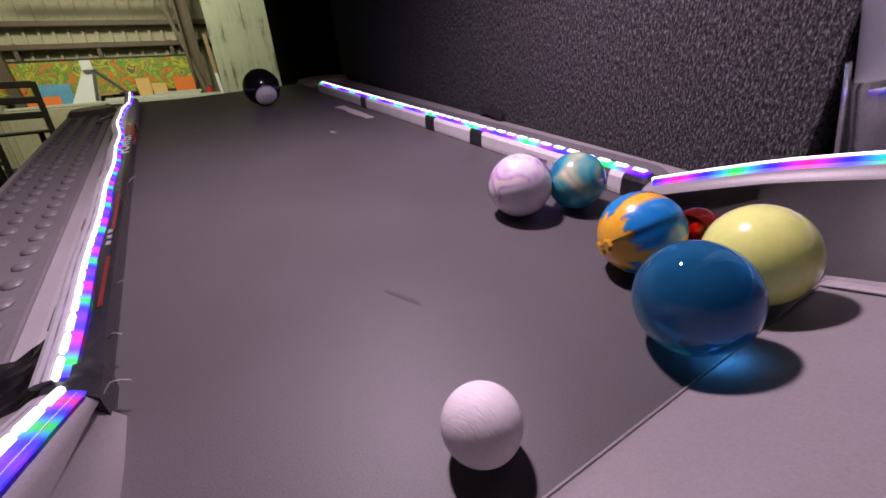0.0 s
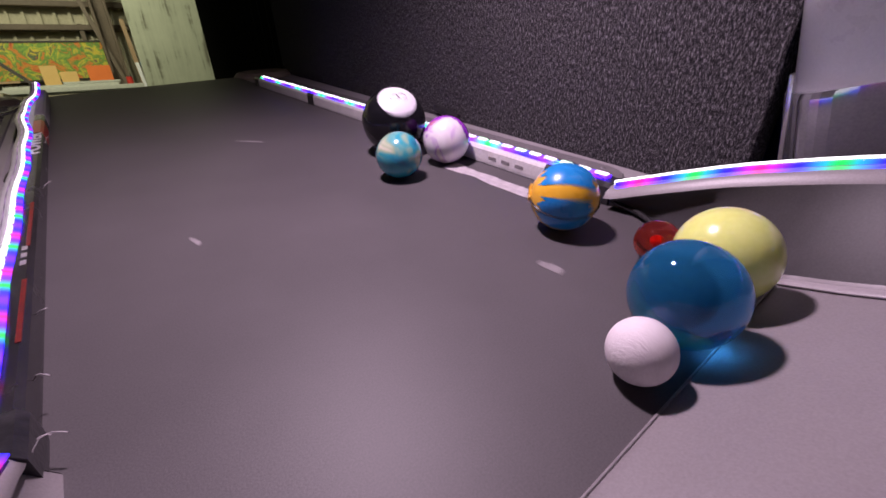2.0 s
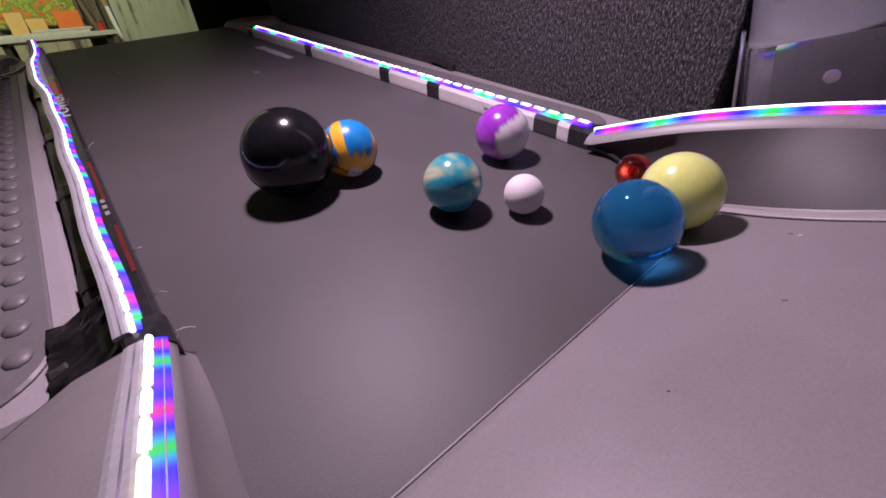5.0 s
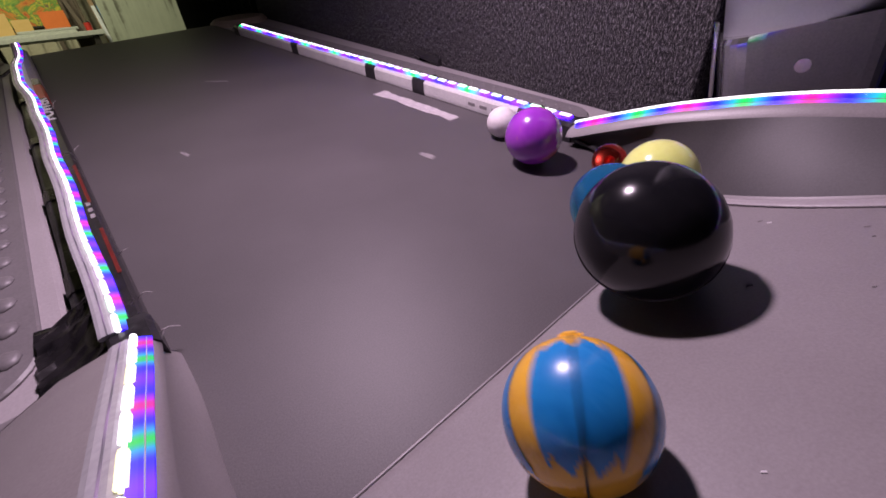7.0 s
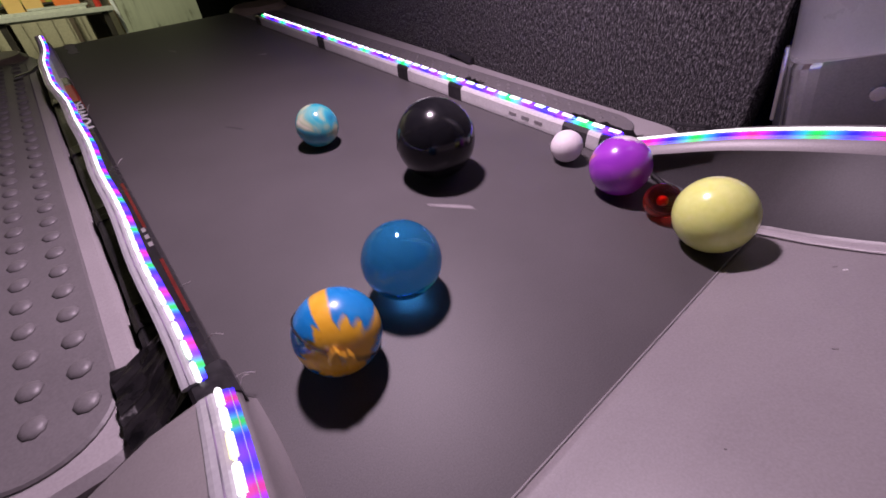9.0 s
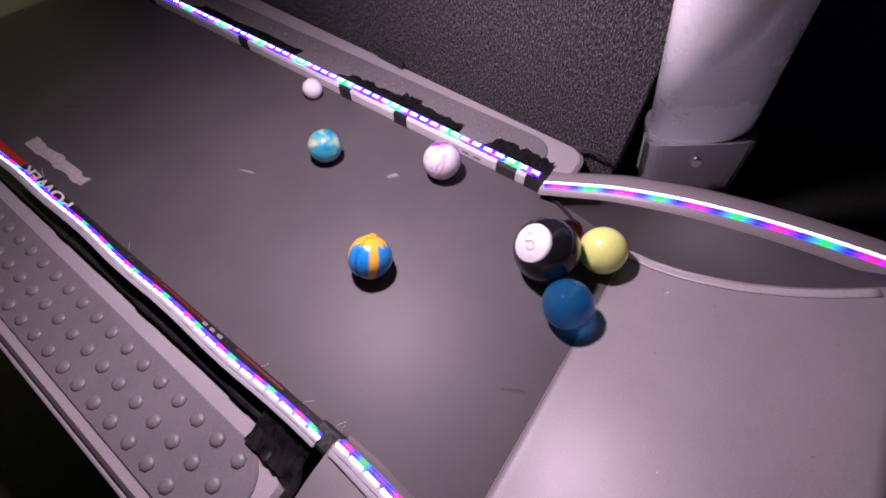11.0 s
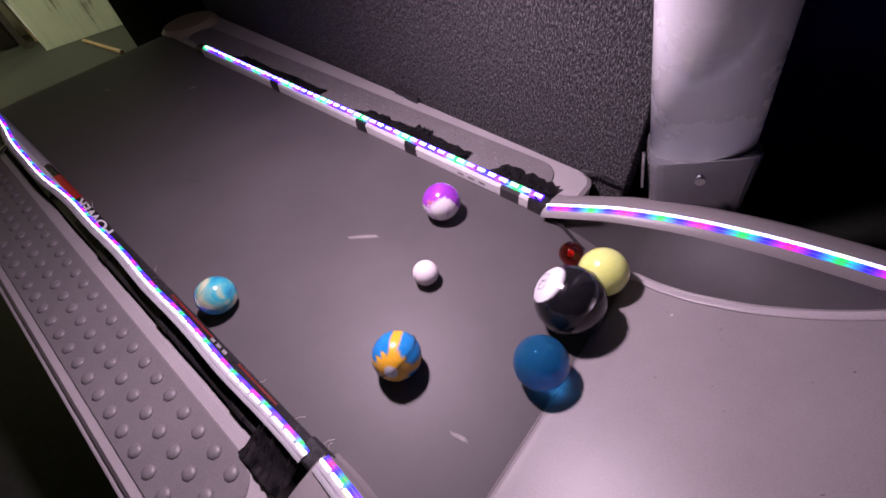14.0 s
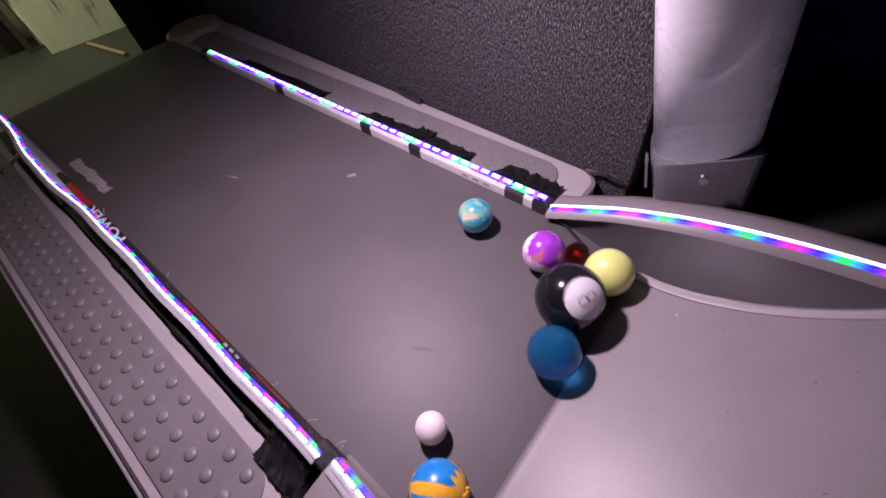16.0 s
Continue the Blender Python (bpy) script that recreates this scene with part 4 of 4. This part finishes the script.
left_tape, left_pieces = patch(0.030, "worn pale tape stuck on the moving belt", 2, 0.0032)
right_tape, right_pieces = patch(0.398, "long worn pale tape near the belt's edge", 7, 0.0022)
scuffs = []
rs = random.Random(11)
for k, (x, s0, w, l, turn, mat) in enumerate([(0.17, 0.20, 0.004, 0.035, 25, SCUFF_DARK), (0.24, 1.25, 0.006, 0.05, 40, SCUFF_PALE), (0.15, 1.62, 0.003, 0.03, 30, SCUFF_DARK), (0.30, 0.72, 0.010, 0.022, 10, SCUFF_PALE), (0.20, 2.15, 0.004, 0.028, 20, SCUFF_PALE), (0.12, 2.55, 0.003, 0.04, 35, SCUFF_DARK), (0.33, 1.95, 0.008, 0.018, 60, SCUFF_PALE), (0.10, 0.95, 0.005, 0.02, 15, SCUFF_PALE)]):
    c, s = math.cos(radians(turn)), math.sin(radians(turn))
    outline = [(a * c - b * s, a * s + b * c) for a, b in ((-w / 2, -l / 2), (w / 3, -l / 2.4), (w / 2, 0), (w / 4, l / 2), (-w / 4, l / 2.2), (-w / 2.4, 0))]
    ob = solo("belt_scuff", flat_piece(outline, 0.0004), mat, "thin scuff mark on the moving belt" if mat is SCUFF_PALE else "thin dark scratch on the moving belt", "scuff", INC, group="scuffs on the belt")
    scuffs.append((ob, x, s0))

# ---- paths of the balls: seconds, across the belt, along the belt ----
BLACK_WAY = [(0.0, 0.269, 0.934), (0.5, 0.288, 0.89), (1.0, 0.304, 0.731), (1.5, 0.32, 0.483), (2.0, 0.379, 0.299), (2.5, 0.351, 0.197), (3.0, 0.327, 0.044), (3.5, 0.228, -0.065), (3.7, 0.142, -0.024), (5.8, 0.154, 0.2), (6.0, 0.175, 0.183), (6.5, 0.211, 0.001), (7.0, 0.248, -0.169), (7.5, 0.246, -0.169), (8.0, 0.238, -0.013), (8.5, 0.244, 0.118), (8.7, 0.263, 0.141), (10.8, 0.311, -0.044), (11.0, 0.316, -0.061), (11.5, 0.314, -0.069), (12.0, 0.297, -0.1), (12.5, 0.281, -0.113), (13.0, 0.29, -0.107), (13.5, 0.295, -0.106), (14.0, 0.297, -0.109), (14.5, 0.293, -0.111), (15.0, 0.282, -0.099), (15.5, 0.286, -0.101), (16.0, 0.299, -0.101)]
WHITE_WAY = [(0.0, 0.145, -0.116), (0.5, 0.211, -0.128), (1.0, 0.238, -0.127), (1.5, 0.245, -0.112), (2.0, 0.247, -0.127), (2.5, 0.254, -0.094), (3.0, 0.241, -0.131), (3.5, 0.239, -0.122), (3.7, 0.232, -0.027), (4.7, 0.273, -0.029), (5.8, 0.303, -0.016), (6.0, 0.361, 0.019), (6.5, 0.374, 0.098), (7.0, 0.396, 0.077), (7.5, 0.379, 0.172), (8.0, 0.391, 0.159), (8.5, 0.383, 0.048), (8.7, 0.392, 0.024), (10.8, 0.401, 0.482), (11.0, 0.402, 0.466), (11.5, 0.402, 0.412), (12.0, 0.395, 0.244), (12.5, 0.39, 0.078), (13.0, 0.364, 0.1), (13.5, 0.304, 0.136), (14.0, 0.237, 0.074), (14.5, 0.178, -0.067), (15.0, 0.028, 0.015), (15.5, 0.042, -0.041), (16.0, 0.081, -0.056)]
BLUE_WAY = [(0.0, 0.28, -0.127), (0.5, 0.279, -0.129), (1.0, 0.286, -0.128), (1.5, 0.287, -0.131), (2.0, 0.293, -0.126), (2.5, 0.288, -0.127), (3.0, 0.288, -0.127), (3.5, 0.29, -0.12), (5.8, 0.288, -0.129), (6.0, 0.294, -0.125), (6.5, 0.302, -0.121), (7.0, 0.3, -0.12), (7.5, 0.252, -0.083), (8.0, 0.154, 0.018), (8.5, 0.091, 0.023), (8.7, 0.112, 0.022), (10.8, 0.261, -0.105), (11.0, 0.268, -0.118), (11.5, 0.26, -0.12), (12.0, 0.23, -0.121), (12.5, 0.196, -0.12), (13.0, 0.186, -0.119), (13.5, 0.189, -0.115), (14.0, 0.213, -0.121), (14.5, 0.214, -0.121), (15.0, 0.203, -0.12), (15.5, 0.214, -0.118), (16.0, 0.23, -0.12)]
YELLOW_WAY = [(0.0, 0.351, -0.125), (0.5, 0.354, -0.128), (1.0, 0.354, -0.129), (1.5, 0.349, -0.13), (2.0, 0.355, -0.123), (2.5, 0.353, -0.125), (3.0, 0.354, -0.127), (3.5, 0.349, -0.13), (6.0, 0.361, -0.126), (6.5, 0.364, -0.124), (7.0, 0.363, -0.126), (7.5, 0.358, -0.128), (8.0, 0.352, -0.126), (8.5, 0.353, -0.124), (11.0, 0.366, -0.12), (11.5, 0.366, -0.12), (12.0, 0.368, -0.119), (12.5, 0.364, -0.117), (13.0, 0.366, -0.119), (13.5, 0.367, -0.122), (14.0, 0.366, -0.12), (14.5, 0.367, -0.118), (15.0, 0.366, -0.118), (15.5, 0.366, -0.118), (16.0, 0.367, -0.121)]
STRIPE_WAY = [(0.0, 0.326, -0.062), (0.5, 0.323, -0.059), (1.0, 0.352, -0.013), (1.5, 0.387, 0.021), (2.0, 0.361, 0.007), (2.5, 0.363, -0.003), (3.0, 0.361, -0.035), (3.5, 0.343, 0.009), (3.7, 0.307, 0.047), (4.7, 0.216, 0.152), (5.8, 0.192, 0.115), (6.0, 0.172, 0.057), (6.5, 0.169, -0.128), (7.0, 0.116, -0.208), (7.5, 0.113, -0.15), (8.0, 0.109, -0.029), (8.5, 0.035, -0.006), (8.7, 0.05, -0.018), (10.8, 0.152, 0.147), (11.0, 0.18, 0.124), (11.5, 0.27, 0.032), (12.0, 0.314, 0.061), (12.5, 0.28, 0.085), (13.0, 0.244, -0.009), (13.5, 0.205, -0.028), (14.0, 0.121, 0.017), (14.5, 0.078, -0.043), (14.7, 0.065, -0.091), (15.0, 0.049, -0.122), (15.5, 0.044, -0.131), (15.7, 0.044, -0.122), (16.0, 0.039, -0.103)]
RED_WAY = [(0.0, 0.386, -0.07), (0.5, 0.385, -0.07), (1.0, 0.38, -0.068), (1.5, 0.375, -0.074), (2.0, 0.368, -0.075), (2.5, 0.377, -0.071), (3.0, 0.384, -0.07), (3.5, 0.389, -0.068), (6.0, 0.389, -0.074), (6.5, 0.393, -0.07), (7.0, 0.392, -0.067), (7.5, 0.377, -0.074), (8.0, 0.363, -0.079), (8.5, 0.365, -0.078), (11.0, 0.383, -0.069), (11.5, 0.384, -0.069), (12.0, 0.382, -0.071), (12.5, 0.375, -0.055), (13.0, 0.38, -0.072), (13.5, 0.378, -0.071), (14.0, 0.381, -0.069), (14.5, 0.377, -0.071), (15.0, 0.379, -0.07), (15.5, 0.383, -0.07), (16.0, 0.382, -0.07)]
GLOBE_WAY = [(0.0, 0.376, 0.042), (0.5, 0.38, 0.044), (1.0, 0.376, 0.035), (1.5, 0.358, 0.091), (2.0, 0.326, 0.211), (2.5, 0.304, 0.287), (3.0, 0.302, 0.247), (3.5, 0.402, 0.212), (3.7, 0.377, 0.188), (4.7, 0.264, 0.049), (5.8, 0.194, -0.05), (6.0, 0.207, -0.073), (6.5, 0.263, -0.168), (7.0, 0.335, -0.150), (7.5, 0.292, -0.122), (8.0, 0.23, 0.056), (8.5, 0.179, 0.225), (8.7, 0.192, 0.301), (10.8, 0.329, 0.268), (11.0, 0.299, 0.327), (11.5, 0.21, 0.444), (12.0, 0.098, 0.438), (12.5, 0.033, 0.302), (13.0, 0.035, 0.021), (13.5, 0.158, 0.013), (14.0, 0.034, 0.281), (14.5, 0.058, 0.385), (15.0, 0.132, 0.355), (15.5, 0.259, 0.21), (16.0, 0.355, 0.085)]
PURPLE_WAY = [(0.0, 0.324, 0.063), (0.5, 0.357, 0.152), (1.0, 0.389, 0.179), (1.5, 0.385, 0.154), (2.0, 0.402, 0.217), (2.5, 0.313, 0.058), (3.0, 0.252, 0.099), (3.5, 0.282, 0.15), (3.7, 0.302, 0.161), (4.7, 0.356, 0.106), (5.8, 0.328, -0.06), (6.0, 0.336, -0.054), (6.5, 0.338, -0.056), (7.0, 0.367, 0.008), (7.5, 0.371, 0.011), (8.0, 0.354, -0.016), (8.5, 0.352, -0.034), (8.7, 0.376, -0.036), (10.8, 0.379, 0.163), (11.0, 0.379, 0.152), (11.5, 0.377, 0.087), (12.0, 0.363, 0.012), (12.5, 0.376, 0.021), (13.0, 0.377, 0.056), (13.5, 0.366, 0.087), (14.0, 0.348, 0.136), (14.5, 0.33, 0.111), (15.0, 0.322, 0.014), (15.5, 0.344, -0.057), (16.0, 0.351, -0.035)]

# where the black ball's cap points: seconds, heading, height in degrees
CAP_WAY = [(0.0, -88, -27), (0.5, 79, -41), (1.0, -95, 44), (1.5, 70, -43), (2.0, -106, 56), (2.5, 53, -46), (3.0, 43, -49), (3.5, 42, -55), (6.0, -80, 72), (6.5, 48, -55), (7.0, 15, -56), (7.5, 174, 50), (8.0, -150, 41), (8.5, 55, -51), (11.0, 142, 47), (11.5, -149, 60), (12.0, 3, -73), (12.5, -1, -73), (13.0, 8, -73), (13.5, 12, -71), (14.0, 108, 37), (14.5, 104, 52), (15.0, 104, 61), (15.5, -115, 73), (16.0, -115, 52)]
# where the purple half points
PURPLE_TURN = [(0.0, 46, -20), (0.5, 0, 10), (1.0, -12, 15), (1.5, 20, 20), (2.0, 40, 20), (2.5, 40, 10), (3.0, 50, 0), (3.5, 50, 0), (6.0, -165, 0), (6.5, 178, -12), (7.0, -170, 10), (7.5, -160, 10), (8.0, 178, 5), (8.5, 178, -10), (11.0, 40, -20), (11.5, 29, -40), (12.0, -40, 40), (12.5, -20, 10), (13.0, -40, -20), (13.5, -40, 5), (14.0, 30, 45), (14.5, 30, -30), (15.0, -38, 45), (15.5, 25, -50), (16.0, -60, 40)]
# how the striped ball lies: seconds, quaternion
STRIPE_TURN = [(0.0, 0.569, 0.198, -0.727, -0.328), (0.5, 0.317, 0.367, -0.551, -0.679), (1.0, 0.093, 0.169, -0.039, 0.981), (1.5, 0.063, 0.06, 0.026, 0.996), (2.0, 0.153, 0.31, -0.619, -0.705), (2.5, 0.01, 0.137, -0.703, -0.698), (3.0, 0.317, 0.059, -0.083, -0.943), (3.5, 0.095, -0.023, -0.029, -0.995), (6.0, 0.165, -0.188, 0.285, -0.925), (6.5, 0.52, 0.095, -0.616, -0.584), (7.0, 0.217, -0.515, -0.272, -0.784), (7.5, 0.75, 0.113, -0.473, -0.448), (8.0, 0.693, 0.09, -0.214, -0.682), (8.5, 0.299, -0.879, -0.309, 0.204), (11.0, 0.066, -0.3, -0.112, -0.945), (11.5, 0.063, 0.556, 0.734, 0.386), (12.0, 0.177, -0.801, -0.226, -0.525), (12.5, 0.115, 0.615, 0.611, 0.485), (13.0, 0.758, 0.59, 0.255, 0.109), (13.5, 0.094, -0.849, -0.132, -0.503), (14.0, 0.345, -0.849, 0.114, -0.383), (14.5, 0.76, 0.459, 0.447, 0.108), (15.0, 0.766, 0.408, 0.495, 0.042), (15.5, 0.799, 0.442, 0.407, -0.012), (16.0, 0.782, 0.513, 0.351, -0.056)]


def ball_height(y, r):
    return max(r, r * math.hypot(1, SLOPE) - SLOPE * (y - EDGE_Y))


def roll(ob, rows, r, slip=1.0, aims=(), phase=0.0):
    """Keys a ball that rolls on the running belt along its rows."""
    keys, turn, last = [], Euler((phase, phase * 0.7, phase * 1.3)).to_quaternion(), None
    spin = 0.0
    n = int(16 * FPS)
    locs = [lerp_rows(rows, k / FPS) for k in range(n + 1)]
    aligns = []
    for k in range(n + 1):
        t = k / FPS
        x, y = locs[k]
        if k:
            v = Vector((x - locs[k - 1][0], y - locs[k - 1][1] - SPEED / FPS * slip, 0))
            axis, ang = Vector((0, 0, 1)).cross(v), min(v.length / r, 1.25)
            if aims:
                spin += min((SPEED / FPS - (y - locs[k - 1][1])) / r, 1.1)
            elif axis.length > 1e-7:
                turn = (Matrix.Rotation(ang, 3, axis.normalized()).to_quaternion() @ turn).normalized()
        keys.append((t, x, y, turn.copy(), spin))
    if aims:
        z_axis = Vector((0, 0, 1))
        marks = []
        for t, *way in aims:
            k = min(n, round(t * FPS))
            back = Matrix.Rotation(-keys[k][4], 3, "X")
            if len(way) == 4:
                marks.append((t, back.to_quaternion() @ Quaternion(way).normalized()))
                continue
            head, high = way
            d = Vector((math.cos(radians(high)) * math.cos(radians(head)), math.cos(radians(high)) * math.sin(radians(head)), math.sin(radians(high))))
            q = z_axis.rotation_difference(back @ d)
            marks.append((t, q))
        for k, (t, x, y, _, sp) in enumerate(keys):
            i = max(j for j in range(len(marks)) if marks[j][0] <= t + 1e-6)
            j = min(i + 1, len(marks) - 1)
            u = 0 if i == j else (t - marks[i][0]) / (marks[j][0] - marks[i][0])
            q = marks[i][1].slerp(marks[j][1], u * u * (3 - 2 * u))
            keys[k] = (t, x, y, Matrix.Rotation(sp, 3, "X").to_quaternion() @ q, sp)
    walk(ob, [(t, INC @ Matrix.LocRotScale((x, y, ball_height(y, r)), q, None)) for t, x, y, q, _ in keys])


def motions():
    roll(black_ball, BLACK_WAY, R_BLACK, aims=CAP_WAY)
    roll(white_ball, WHITE_WAY, R_WHITE, 0.8, phase=0.4)
    roll(blue_ball, BLUE_WAY, R_BLUE, 0.0)
    roll(yellow_ball, YELLOW_WAY, R_YELLOW, 0.2)
    roll(stripe_ball, STRIPE_WAY, R_STRIPE, aims=STRIPE_TURN)
    roll(red_ball, RED_WAY, R_RED, 0.3)
    roll(globe_ball, GLOBE_WAY, R_GLOBE, 1.0, phase=2.0)
    roll(purple_ball, PURPLE_WAY, R_PURPLE, aims=PURPLE_TURN)
    times = [k / FPS for k in range(int(16 * FPS) + 1)]
    for pieces, y0, t0 in ((left_pieces, 2.241, 0.0), (right_pieces, 0.6745, 0.0)):
        for ob, x, dy in pieces:
            rows = []
            for t in times:
                y, z = belt_place(y0 + dy - BELT_Y0 + SPEED * (t - t0))
                rows.append((t, pose(x, y, z)))
            walk(ob, rows)
    for ob, x, s0 in scuffs:
        rows = []
        for t in times:
            y, z = belt_place(s0 + SPEED * t)
            rows.append((t, INC @ pose(x, y, z)))
        walk(ob, rows)


motions()
